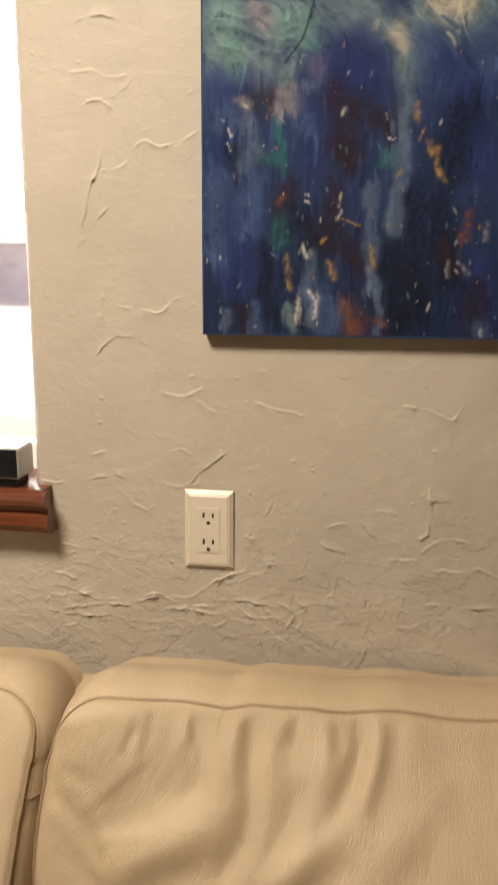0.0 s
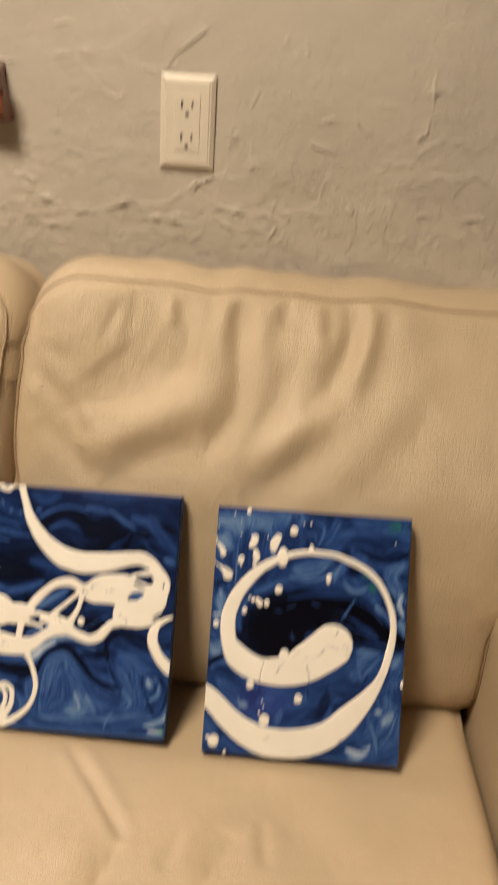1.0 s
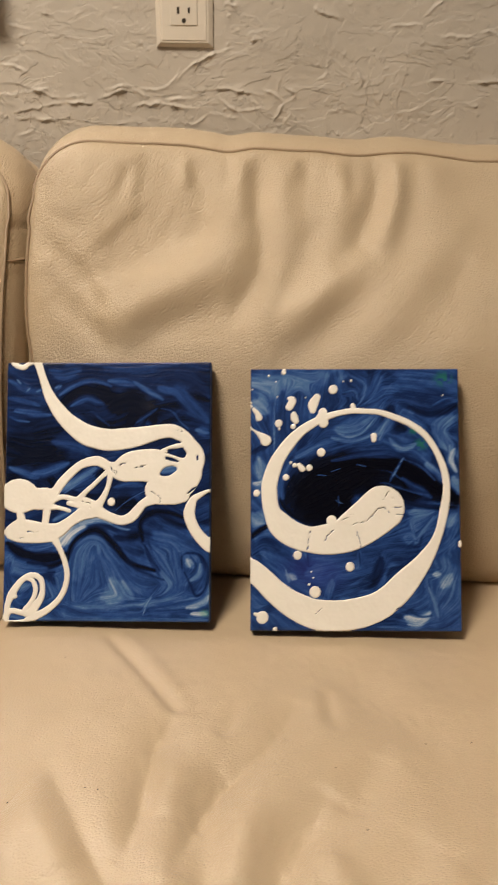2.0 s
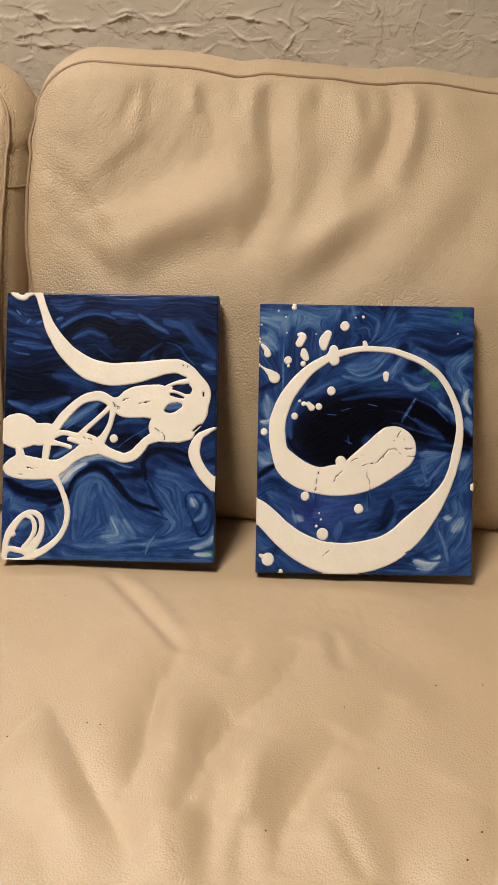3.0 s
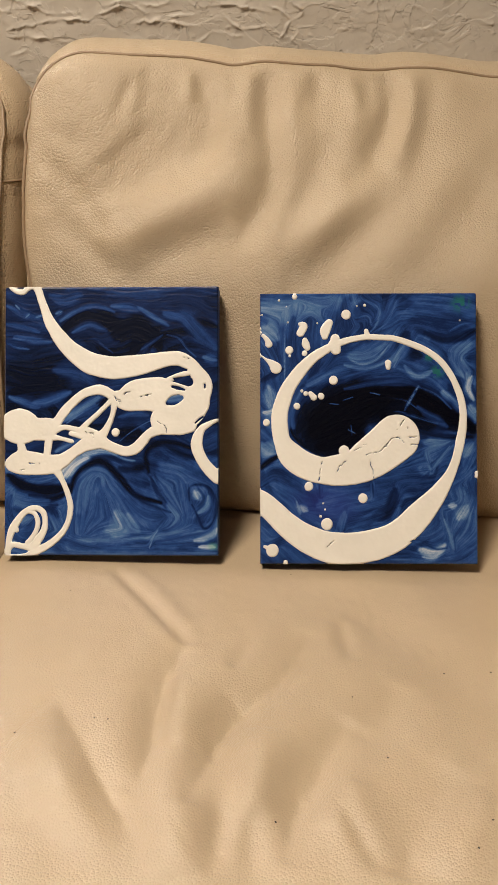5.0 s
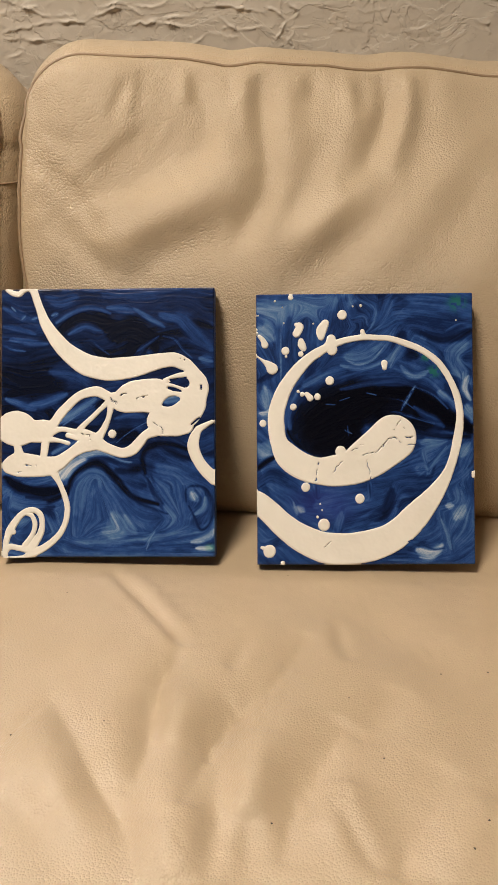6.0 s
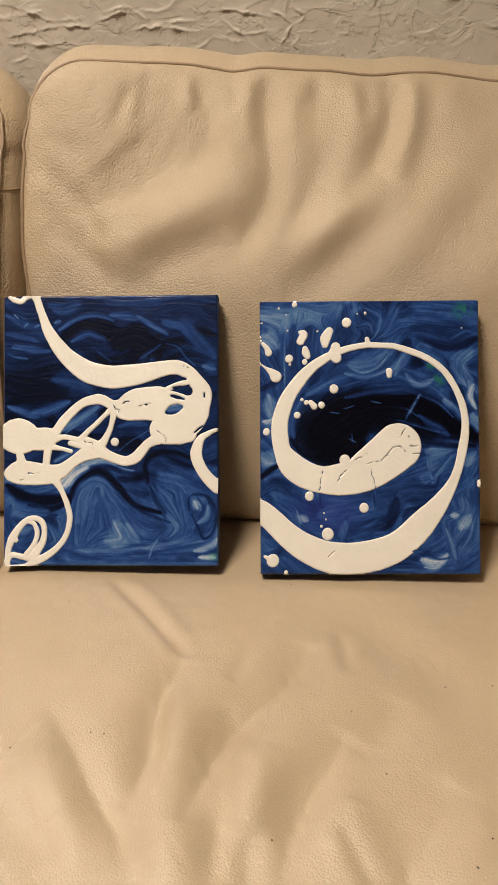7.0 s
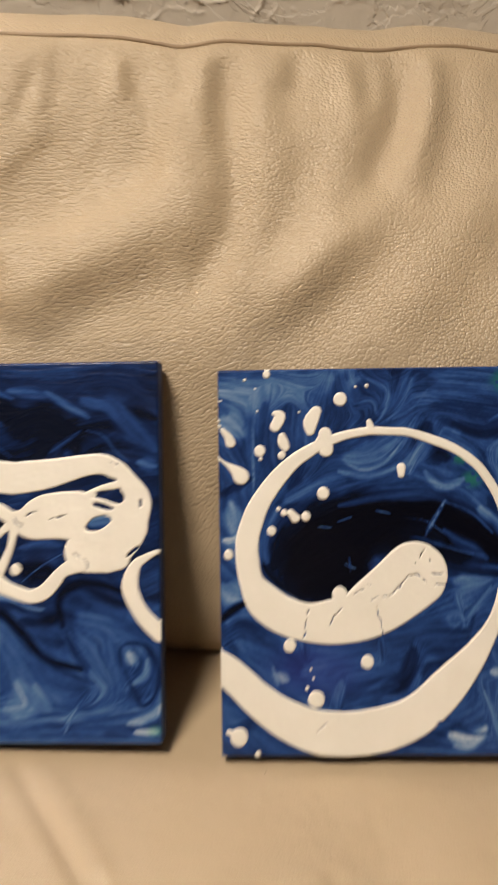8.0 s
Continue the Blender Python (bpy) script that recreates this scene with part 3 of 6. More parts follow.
BACK_FOLDS += [
    (-3.6, 18, [(-0.035, 0.622), (-0.000, 0.645), (0.043, 0.661), (0.076, 0.667), (0.100, 0.677)]),
    (-3.8, 15, [(0.172, 0.746), (0.159, 0.729), (0.143, 0.706), (0.130, 0.684), (0.114, 0.676)]),
    (3.2, 15, [(0.216, 0.713), (0.195, 0.697), (0.174, 0.682), (0.147, 0.664), (0.123, 0.647)]),
    (-3.8, 17, [(0.225, 0.684), (0.191, 0.664), (0.164, 0.647), (0.138, 0.629), (0.119, 0.618)]),
    (-4.5, 11, [(0.215, 0.804), (0.224, 0.778), (0.221, 0.752), (0.208, 0.731), (0.194, 0.716), (0.177, 0.703)]),
    (5.0, 10, [(0.240, 0.807), (0.245, 0.778), (0.242, 0.757), (0.233, 0.737), (0.223, 0.715)]),
    (-1.8, 6, [(0.194, 0.801), (0.200, 0.779), (0.198, 0.765)]),
    (1.6, 8, [(0.180, 0.800), (0.187, 0.772), (0.188, 0.746)]),
    (-1.5, 7, [(0.150, 0.802), (0.149, 0.773)]),
    (1.5, 7, [(0.136, 0.801), (0.138, 0.775)]),
    (3.0, 22, [(0.320, 0.750), (0.293, 0.718), (0.261, 0.680), (0.225, 0.642)]),
    (-3.0, 20, [(0.320, 0.713), (0.288, 0.681), (0.257, 0.652), (0.226, 0.622)]),
    (2.2, 24, [(0.278, 0.801), (0.280, 0.765), (0.271, 0.728)]),
    (-1.2, 5, [(-0.115, 0.754), (-0.098, 0.747), (-0.077, 0.735)]),
    (-1.2, 5, [(-0.121, 0.730), (-0.106, 0.717), (-0.091, 0.701)]),
]
SEAT_FOLDS = [
    (-2.4, 5, [(-0.035, -0.517), (0.004, -0.567), (0.035, -0.611), (0.049, -0.633)]),
    (0.7, 9, [(-0.026, -0.513), (0.016, -0.566), (0.045, -0.608)]),
    (-6, 13, [(0.046, -0.634), (0.035, -0.667), (0.033, -0.697), (0.033, -0.733), (0.028, -0.761), (0.019, -0.778)]),
    (-5, 13, [(-0.048, -0.693), (-0.019, -0.736), (0.000, -0.767), (0.018, -0.790), (0.031, -0.813), (0.040, -0.841)]),
    (-7, 15, [(0.147, -0.609), (0.128, -0.658), (0.106, -0.687), (0.086, -0.714), (0.075, -0.741), (0.067, -0.766), (0.063, -0.792)]),
    (-6, 14, [(0.172, -0.709), (0.155, -0.744), (0.142, -0.770), (0.131, -0.794), (0.126, -0.827)]),
    (-3, 14, [(0.213, -0.674), (0.195, -0.713), (0.180, -0.745), (0.170, -0.770)]),
    (-3.5, 18, [(0.242, -0.753), (0.217, -0.792), (0.199, -0.820), (0.192, -0.833)]),
    (-2.5, 26, [(0.137, -0.541), (0.195, -0.577), (0.227, -0.622), (0.258, -0.656), (0.288, -0.678)]),
    (-3, 9, [(0.087, -0.740), (0.088, -0.773), (0.084, -0.803), (0.083, -0.839)]),
    (-2.5, 9, [(0.104, -0.789), (0.104, -0.813), (0.104, -0.838)]),
    (4, 18, [(0.062, -0.742), (0.056, -0.784), (0.054, -0.816), (0.055, -0.840)]),
]
SEAT_FOLDS += [
    (4, 40, [(-0.064, -0.739), (-0.037, -0.753), (-0.012, -0.787)]),
    (3, 16, [(0.114, -0.723), (0.103, -0.763), (0.100, -0.794)]),
    (3, 16, [(0.183, -0.724), (0.163, -0.769), (0.150, -0.803)]),
    (-2.5, 12, [(-0.056, -0.774), (-0.032, -0.801), (-0.016, -0.820), (-0.001, -0.843)]),
    (-1.6, 6, [(0.174, -0.591), (0.175, -0.618), (0.180, -0.647)]),
    (2, 14, [(0.134, -0.651), (0.112, -0.674), (0.092, -0.696)]),
    (-1.6, 6, [(0.161, -0.786), (0.171, -0.806), (0.185, -0.832)]),
    (2, 18, [(0.259, -0.773), (0.230, -0.807), (0.216, -0.830)]),
    (-1.5, 6, [(0.100, -0.616), (0.090, -0.647), (0.083, -0.657)]),
    (2.5, 12, [(0.038, -0.670), (0.047, -0.705), (0.045, -0.738)]),
]


# how far the welt hangs below the top of the profile: x, millimetres
WELT_LINE = [(-0.033, 1.5), (-0.005, 1.7), (0.023, 4.1), (0.052, 9.9), (0.066, 12.9), (0.080, 10.7), (0.096, 7.3), (0.135, 8.3), (0.163, 8.4), (0.186, 12.2), (0.208, 14.3), (0.236, 12.2), (0.263, 11.8), (0.291, 14.8), (0.319, 17.8)]


def folded(a, b, folds, sharp=False):
    """The height that folds give at places (a, b): a valley (or ridge) between softer swells of the other sign."""
    total = np.zeros(a.shape)
    for tall, width, points in folds:
        d, along = to_segments(a, b, smooth_line(points, 6))
        d, w = d * (1 + 0.15 * value_noise(a, b, 22, 45)), width * 0.0011
        core = np.exp(-((d / w) ** 2))
        if sharp and tall < -3:
            core = 0.45 * core + 0.62 * np.exp(-(d + 0.0015) / (0.7 * w))
        shape = core - 0.16 * np.exp(-(((d - 2.1 * w) / (1.2 * w)) ** 2))
        total += 0.95 * tall * 0.001 * shape * np.sin(np.pi * np.clip(along, 0.0, 1.0)) ** 0.6
    return total


def softened(h, reach, times=2):
    """A height field run through a small moving average."""
    kernel = np.ones(2 * reach + 1) / (2 * reach + 1)
    for _ in range(times):
        for axis in (0, 1):
            pad = [(reach, reach) if k == axis else (0, 0) for k in (0, 1)]
            h = np.apply_along_axis(np.convolve, axis, np.pad(h, pad, mode="edge"), kernel, "valid")
    return h


def outward(grid):
    """Unit normals of a grid of points (rows, cols, 3)."""
    n = np.cross(np.gradient(grid, axis=1), np.gradient(grid, axis=0))
    return n / (np.linalg.norm(n, axis=2, keepdims=True) + 1e-12)


def back_cushion(sofa, x0, x1, folds, label, corner=0.058, cols=260, rows=230, push=0.0, wider=0.0, tuck=0.0, stitched=False, welt=None, twist=0.0):
    """A boxed leather back cushion: a folded front panel with rounded top corners, a welt round it, and the boxing behind."""
    line = smooth_line([(y + push, z) for y, z in BACK_PROFILE], 12)
    run = np.r_[0, np.cumsum(np.hypot(*np.diff(line, axis=0).T))]
    full = run[-1]
    line, run = np.r_[line, [line[-1] + 3 * (line[-1] - line[-5])]], np.r_[run, full + 3 * (full - run[-5])]
    x = np.linspace(x0, x1, cols)
    inset = np.clip(corner - np.minimum(x - x0, x1 - x), 0, corner)
    top = full - (corner - np.sqrt(np.maximum(corner**2 - inset**2, 0)))
    top = top + 0.0012 * np.sin((x - x0) * 41)
    if welt:
        at, hang = np.array(welt).T
        top = top - 0.001 * np.convolve(np.pad(np.interp(x + wider * ((x - x0) / (x1 - x0)) ** 2, at, hang), 4, mode="edge"), np.ones(9) / 9, "valid")
    v = np.linspace(0, 1, rows)[:, None]
    s = v * top[None, :]
    xx = x + wider * np.clip((s - 0.13) / 0.09, 0, 1) ** 2 * np.clip((x - x0) / (x1 - x0), 0, 1) ** 2
    low = np.clip((0.685 - np.interp(s, run, line[:, 1])) / 0.11, 0, 1)
    xx = xx + tuck * low**2 * np.clip(1 - (x - x0) / 0.12, 0, 1) ** 2
    panel = np.stack([xx, np.interp(s, run, line[:, 0]), np.interp(s, run, line[:, 1])], -1)
    lean = np.clip((panel[..., 2] - 0.61) / 0.20, 0, 1)
    shift = twist * (xx - 0.064) * lean * lean * (3 - 2 * lean)   # the top leans back towards one end
    panel = panel + np.stack([1.1 * (xx - 0.102) * shift, shift, -0.1 * shift], -1)
    n = outward(panel)
    n *= np.sign(-n[..., 1:2])
    d = np.minimum(np.broadcast_to(np.minimum(x - x0, x1 - x), s.shape), top[None, :] - s)
    h = softened(folded(panel[..., 0], panel[..., 2], folds), 2) * 1.5
    h += 0.0013 * fractal(xx, panel[..., 2], 11, 3, 51) + 0.0002 * fractal(xx, panel[..., 2], 70, 2, 55)
    crimp = value_noise(xx + 0.006 * value_noise(xx, panel[..., 2], 30, 57), 0.35 * panel[..., 2], 150, 58)
    h += 0.0002 * crimp * np.clip(np.abs(h) / 0.006, 0, 1)
    h *= np.clip(d / 0.016, 0, 1) ** 0.7
    h += -0.008 * np.exp(-d / 0.012) - 0.003 * np.exp(-((d / 0.0022) ** 2))
    panel = panel + n * h[..., None]
    ob = numpy_mesh("back_cushion", panel.reshape(-1, 3), grid_faces(rows, cols), LEATHER, sofa, label)
    # welt and boxing follow the panel's edge: up one side, over the top, down the other
    rim = np.concatenate([panel[:-1, 0], panel[-1], panel[-2::-1, -1]])
    mid = np.array(((x0 + x1) / 2, 0, 0.58))
    out = np.gradient(rim, axis=0)
    out = np.stack([-out[:, 2], 0 * out[:, 0], out[:, 0]], 1)
    out /= np.linalg.norm(out, axis=1, keepdims=True) + 1e-12
    kernel = np.ones(9) / 9
    out = np.stack([np.convolve(np.pad(c, 4, mode="edge"), kernel, "valid") for c in out.T], 1)
    tube("welt", rim + out * 0.0005 + np.array((0, -0.0008, 0)), 0.0017, SHADED_PIPING, ob)
    t = np.linspace(0, 1, 18)[:, None, None]
    away = np.array((0.0, 0.985, -0.17))
    bulge = 0.017 * np.sin(np.pi * np.clip(t * 1.25, 0, 1)) ** 0.6 + 0.003 * np.sin(2 * np.pi * t)
    side = 0.80 if stitched else 0.25
    loose = np.clip(tuck / 0.02, 0, 1) * np.clip((0.68 - rim[:, 2]) / 0.09, 0, 1) ** 2 * (rim[:, 0] < x0 + 0.1)
    bulge = bulge * (side + (1 - side) * np.clip(out[None, :, 2:3], 0, 1) + 1.1 * loose[None, :, None])
    ring = rim[None] + t * 0.17 * away + out[None] * (bulge - 0.0015 * np.exp(-t / 0.03))
    wob = value_noise(rim[None, :, 0] + rim[None, :, 2], t[..., 0] * 0.17, 26, 61)
    ring = ring + out[None] * (0.0016 * wob * np.sin(np.pi * t[..., 0]))[..., None]
    numpy_mesh("boxing", ring.reshape(-1, 3), grid_faces(18, len(rim)), LEATHER, ob)
    if stitched:
        k = len(rim) - 1 - int(np.argmin(np.abs(panel[:, -1, 2] - 0.700)))
        tube("cross_seam", ring[:, k] + out[k] * 0.0002, 0.0011, SHADED_PIPING, ob)
        row = 0.4 * ring[0] + 0.6 * ring[1] + out * 0.0008
        run = np.r_[0, np.cumsum(np.linalg.norm(np.diff(row, axis=0), axis=1))]
        verts, quads = [], []
        for at in np.arange(0.01, run[-1] - 0.01, 0.0072):
            a, e = (np.array([np.interp(q, run, row[:, k]) for k in range(3)]) for q in (at, at + 0.0046))
            o = np.array([np.interp(at, run, out[:, k]) for k in range(3)])
            s = np.array((0.0, 0.0008, 0.0))
            m = (a + e) / 2 + o * 0.0009
            n = len(verts)
            verts += [a - s, a + s, m + s, m - s, e + s, e - s]
            quads += [(n, n + 1, n + 2, n + 3), (n + 3, n + 2, n + 4, n + 5)]
        numpy_mesh("stitching", np.array(verts), np.array(quads), THREAD, ob, "tan thread stitches along the seam")
    last = ring[-1]
    mesh_object("back_panel", [tuple(p) for p in last[::6]], [list(range(len(last[::6])))], LEATHER, ob, smooth=False)
    return ob


def seat_cushion(sofa, x0, x1, folds, label, cols=260, rows=300):
    line = smooth_line(SEAT_PROFILE, 12)
    run = np.r_[0, np.cumsum(np.hypot(*np.diff(line, axis=0).T))]
    x = np.linspace(x0, x1, cols)
    s = np.linspace(0, run[-1], rows)[:, None] * np.ones(cols)
    xx = np.broadcast_to(x, s.shape)
    panel = np.stack([xx, np.interp(s, run, line[:, 0]), np.interp(s, run, line[:, 1])], -1)
    n = outward(panel)
    n *= np.sign(n[rows // 3, cols // 2, 2])
    d = np.minimum(xx - x0, x1 - xx)
    h = softened(folded(xx, panel[..., 1], folds, True), 1) * 1.85
    crimp = value_noise(xx + 0.25 * panel[..., 1] + 0.006 * value_noise(xx, panel[..., 1], 30, 77), 0.35 * panel[..., 1], 150, 78)
    h += 0.0010 * crimp * np.clip(np.abs(h) / 0.009, 0, 1) ** 1.5
    h += 0.0016 * fractal(xx, panel[..., 1], 9, 3, 71) * np.clip((-0.53 - panel[..., 1]) / 0.05, 0.1, 1) + 0.0002 * fractal(xx, panel[..., 1], 70, 2, 75)
    h += -0.030 * np.exp(-d / 0.010)
    panel = panel + n * h[..., None]
    ob = numpy_mesh("seat_cushion", panel.reshape(-1, 3), grid_faces(rows, cols), SEAT_LEATHER, sofa, label)
    box("cushion_core", (x0 + 0.004, -0.97, 0.26), (x1 - 0.004, -0.36, 0.372), SEAT_LEATHER, ob, 0.01)
    return ob


def rounded_block(name, lo, hi, radius, parent, label=""):
    return part(name, box_into(bmesh.new(), lo, hi, radius, 6), LEATHER, parent, label, smooth=True)


sofa = tagged(new("sofa"), "beige grained leather sofa with wrinkled loose cushions against the wall", "sofa")
back_cushion(sofa, -0.1355, 0.405, BACK_FOLDS, "wrinkled beige leather back cushion with a welted seam", cols=380, rows=260, wider=0.10, tuck=0.020, welt=WELT_LINE, twist=0.17)
back_cushion(sofa, -0.745, -0.164, [], "beige leather back cushion with rounded corner", push=0.004, stitched=True, welt=[(-0.8, 14.0), (-0.1, 14.0)])
seat_cushion(sofa, -0.160, 0.402, SEAT_FOLDS, "wrinkled beige leather seat cushion", 360, 420)
seat_cushion(sofa, -0.745, -0.163, [], "beige leather seat cushion", 120, 150)
rounded_block("arm", (0.407, -1.0, 0.06), (0.60, -0.06, 0.565), 0.065, sofa, "padded beige leather arm")
rounded_block("arm", (-0.95, -1.0, 0.06), (-0.75, -0.06, 0.60), 0.05, sofa, "padded beige leather arm")
rounded_block("back_frame", (-0.749, -0.16, 0.06), (0.407, -0.03, 0.74), 0.03, sofa)
rounded_block("base", (-0.749, -0.97, 0.06), (0.407, -0.165, 0.262), 0.02, sofa)
for fx in (-0.9, 0.55):
    for fy in (-0.93, -0.12):
        box("foot", (fx - 0.03, fy - 0.03, 0.0), (fx + 0.03, fy + 0.03, 0.065), WOOD, sofa, 0.004)


# ---- outlet ----
outlet = tagged(new("wall_outlet"), "ivory plastic double power outlet with a cover plate on the wall", "outlet")
outlet.location = (0.0, 0.0, 0.95)
bm = bmesh.new()
a = [bm.verts.new((x, -0.0005, z)) for x, z in ((-0.035, -0.0572), (0.035, -0.0572), (0.035, 0.0572), (-0.035, 0.0572))]
b = [bm.verts.new((x, -0.003, z)) for x, z in ((-0.0348, -0.057), (0.0348, -0.057), (0.0348, 0.057), (-0.0348, 0.057))]
c = [bm.verts.new((x, -0.0075, z)) for x, z in ((-0.0285, -0.0507), (0.0285, -0.0507), (0.0285, 0.0507), (-0.0285, 0.0507))]
for lo, hi in ((a, b), (b, c)):
    for k in range(4):
        bm.faces.new((lo[k], lo[(k + 1) % 4], hi[(k + 1) % 4], hi[k]))
bm.faces.new(c)
bm.faces.new(a[::-1])
bmesh.ops.bevel(bm, geom=[e for e in bm.edges if all(v.co.y < -0.006 for v in e.verts)], offset=0.0015, segments=2, affect="EDGES")
plate = part("cover_plate", bm, IVORY, outlet)
box("receptacle", (-0.0165, -0.0085, -0.033), (0.0165, -0.0072, 0.033), IVORY, outlet, 0.0006)
for zc in (0.0192, -0.0197):
    box("slot", (-0.0081, -0.0088, zc - 0.0008), (-0.0053, -0.0083, zc + 0.0068), DARK, outlet)
    box("slot", (0.0051, -0.0088, zc + 0.0000), (0.0077, -0.0083, zc + 0.0062), DARK, outlet)
    bm = bmesh.new()
    bmesh.ops.create_cone(bm, cap_ends=True, segments=16, radius1=0.0026, radius2=0.0026, depth=0.0006,
                          matrix=Matrix.Translation((0.0, -0.0086, zc - 0.0080)) @ Matrix.Rotation(radians(90), 4, "X"))
    part("ground_hole", bm, DARK, outlet)


# ---- paintings ----
def paint_material(name, roughness, weave):
    m, tree, bsdf = material(name)
    layer = tree.nodes.new("ShaderNodeVertexColor")
    layer.layer_name = "paint"
    tree.links.new(layer.outputs["Color"], bsdf.inputs["Base Color"])
    where = tree.nodes.new("ShaderNodeTexCoord")
    n = node(tree, "ShaderNodeTexNoise", Scale=weave, Detail=3.0)
    tree.links.new(where.outputs["Object"], n.inputs["Vector"])
    bump(tree, bsdf, n.outputs[0], 0.4, 0.00015)
    bsdf.inputs["Roughness"].default_value = roughness
    bsdf.inputs["Specular IOR Level"].default_value = 0.35
    return m


PAINT = paint_material("acrylic_paint", 0.24, 900)


def brushed(u, v, tone, angle, strokes, seed, long, wide, jitter, cover=0.85, spark=0.0):
    """Lay brush strokes over a map of tones, along a field of angles. Returns the tones and the relief of the bristles."""
    rnd = np.random.RandomState(seed)
    rows, cols = u.shape
    step = u[0, 1] - u[0, 0]
    tone, relief, ground = tone.copy(), np.zeros(u.shape), tone.copy()
    bristles = rnd.uniform(-1, 1, 4096)
    for _ in range(strokes):
        j, i = rnd.randint(rows), rnd.randint(cols)
        length, half = rnd.uniform(*long) / 2, rnd.uniform(*wide) / 2
        a0 = angle[j, i] + rnd.normal(0, 0.10)
        dx, dy = math.cos(a0), math.sin(a0)
        ends = []
        for s in (-0.8, 0.8):
            jj = min(max(int(j + s * length * dy / step), 0), rows - 1)
            ii = min(max(int(i + s * length * dx / step), 0), cols - 1)
            ends.append(math.atan2(math.sin(angle[jj, ii] - a0), math.cos(angle[jj, ii] - a0)))
        bend = max(-0.04, min(0.04, (ends[1] - ends[0]) / (3.2 * length)))
        reach = int((length + half + abs(bend) * length**2) / step) + 2
        j0, j1, i0, i1 = max(j - reach, 0), min(j + reach, rows), max(i - reach, 0), min(i + reach, cols)
        x, y = u[j0:j1, i0:i1] - u[j, i], v[j0:j1, i0:i1] - v[j, i]
        along, across = x * dx + y * dy, -x * dy + y * dx
        across = across - bend * along**2
        hair = bristles[(np.floor((across + 40) / (0.55 * step + 0.25)).astype(int) + rnd.randint(3000)) % 4096]
        mask = np.clip((1 - np.abs(along + 0.08 * length * hair) / length) * 4, 0, 1) * np.clip((1 - np.abs(across) / half) * 3, 0, 1)
        mask = mask * cover * np.clip(0.85 + 0.25 * hair, 0, 1)
        level = ground[j, i] + rnd.normal(0, jitter) + (3.2 * jitter * rnd.uniform(0.4, 1) if rnd.uniform() < spark else 0) + 0.2 * jitter * hair + 0.5 * jitter * along / length
        tone[j0:j1, i0:i1] += mask * (level - tone[j0:j1, i0:i1])
        ridge_edge = np.exp(-(((np.abs(across) / half - 0.9) / 0.12) ** 2))
        relief[j0:j1, i0:i1] += mask * (0.10 * hair + 0.9 * ridge_edge - relief[j0:j1, i0:i1])
    return tone, relief


def flow(psi):
    """The angle of the contours of psi."""
    gy, gx = np.gradient(psi)
    return np.arctan2(-gx, gy)


def tones(value, stops):
    """Colours for values, by stops of (value, colour)."""
    at = [s for s, _ in stops]
    return np.stack([np.interp(value, at, [c[k] for _, c in stops]) for k in range(3)], -1)


def blob(u, v, cu, cv, ru, rv, turn=0.0, crisp=1.5):
    """A soft patch: 1 in the middle, 0 outside."""
    c, s = math.cos(radians(turn)), math.sin(radians(turn))
    a, b = ((u - cu) * c + (v - cv) * s) / ru, (-(u - cu) * s + (v - cv) * c) / rv
    return np.exp(-((a * a + b * b) ** crisp))


def blend(colours, colour, amount):
    return colours * (1 - amount[..., None]) + np.array(colour) * amount[..., None]


BLUES = [(-0.2, (0.0015, 0.002, 0.006)), (0.08, (0.003, 0.006, 0.020)), (0.3, (0.008, 0.022, 0.092)), (0.5, (0.022, 0.066, 0.235)),
         (0.7, (0.070, 0.155, 0.345)), (0.88, (0.18, 0.28, 0.46)), (1.05, (0.42, 0.49, 0.60)), (1.3, (0.70, 0.72, 0.74))]


def skin(name, width, height, step, painter, parent, label):
    """The painted face of a canvas: colour and brush relief on a fine grid, in the canvas's own plane."""
    cols, rows = int(width / step) + 1, int(height / step) + 1
    u, v = np.meshgrid(np.linspace(0, width, cols), np.linspace(0, height, rows))
    colours, relief = painter(u * 1000, v * 1000)
    edge = np.minimum(np.minimum(u, width - u), np.minimum(v, height - v))
    z = 0.0003 + np.clip(relief, -0.0003, 0.002) - 0.0035 * np.clip(1 - edge / (2.2 * step), 0, 1) ** 2
    verts = np.stack([u, v, z], -1).reshape(-1, 3)
    return numpy_mesh(name, verts, grid_faces(rows, cols), PAINT, parent, label, np.clip(colours, 0, 1).reshape(-1, 3))


def spread(u, v, strokes):
    """How deep each place lies inside rounded strokes of (u, v, width), in millimetres; negative outside."""
    depth = np.full(u.shape, -50.0)
    for stroke in strokes:
        line = smooth_line(stroke, 6)
        for a, b in zip(line[:-1], line[1:]):
            r = max(a[2], b[2]) / 2 + 3
            i0, i1 = np.searchsorted(u[0], (min(a[0], b[0]) - r, max(a[0], b[0]) + r))
            j0, j1 = np.searchsorted(v[:, 0], (min(a[1], b[1]) - r, max(a[1], b[1]) + r))
            if i1 <= i0 or j1 <= j0:
                continue
            uu, vv = u[j0:j1, i0:i1], v[j0:j1, i0:i1]
            dx, dy = b[0] - a[0], b[1] - a[1]
            t = np.clip(((uu - a[0]) * dx + (vv - a[1]) * dy) / (dx * dx + dy * dy + 1e-9), 0, 1)
            d = (a[2] + (b[2] - a[2]) * t) / 2 - np.hypot(uu - a[0] - t * dx, vv - a[1] - t * dy)
            depth[j0:j1, i0:i1] = np.maximum(depth[j0:j1, i0:i1], d)
    return depth


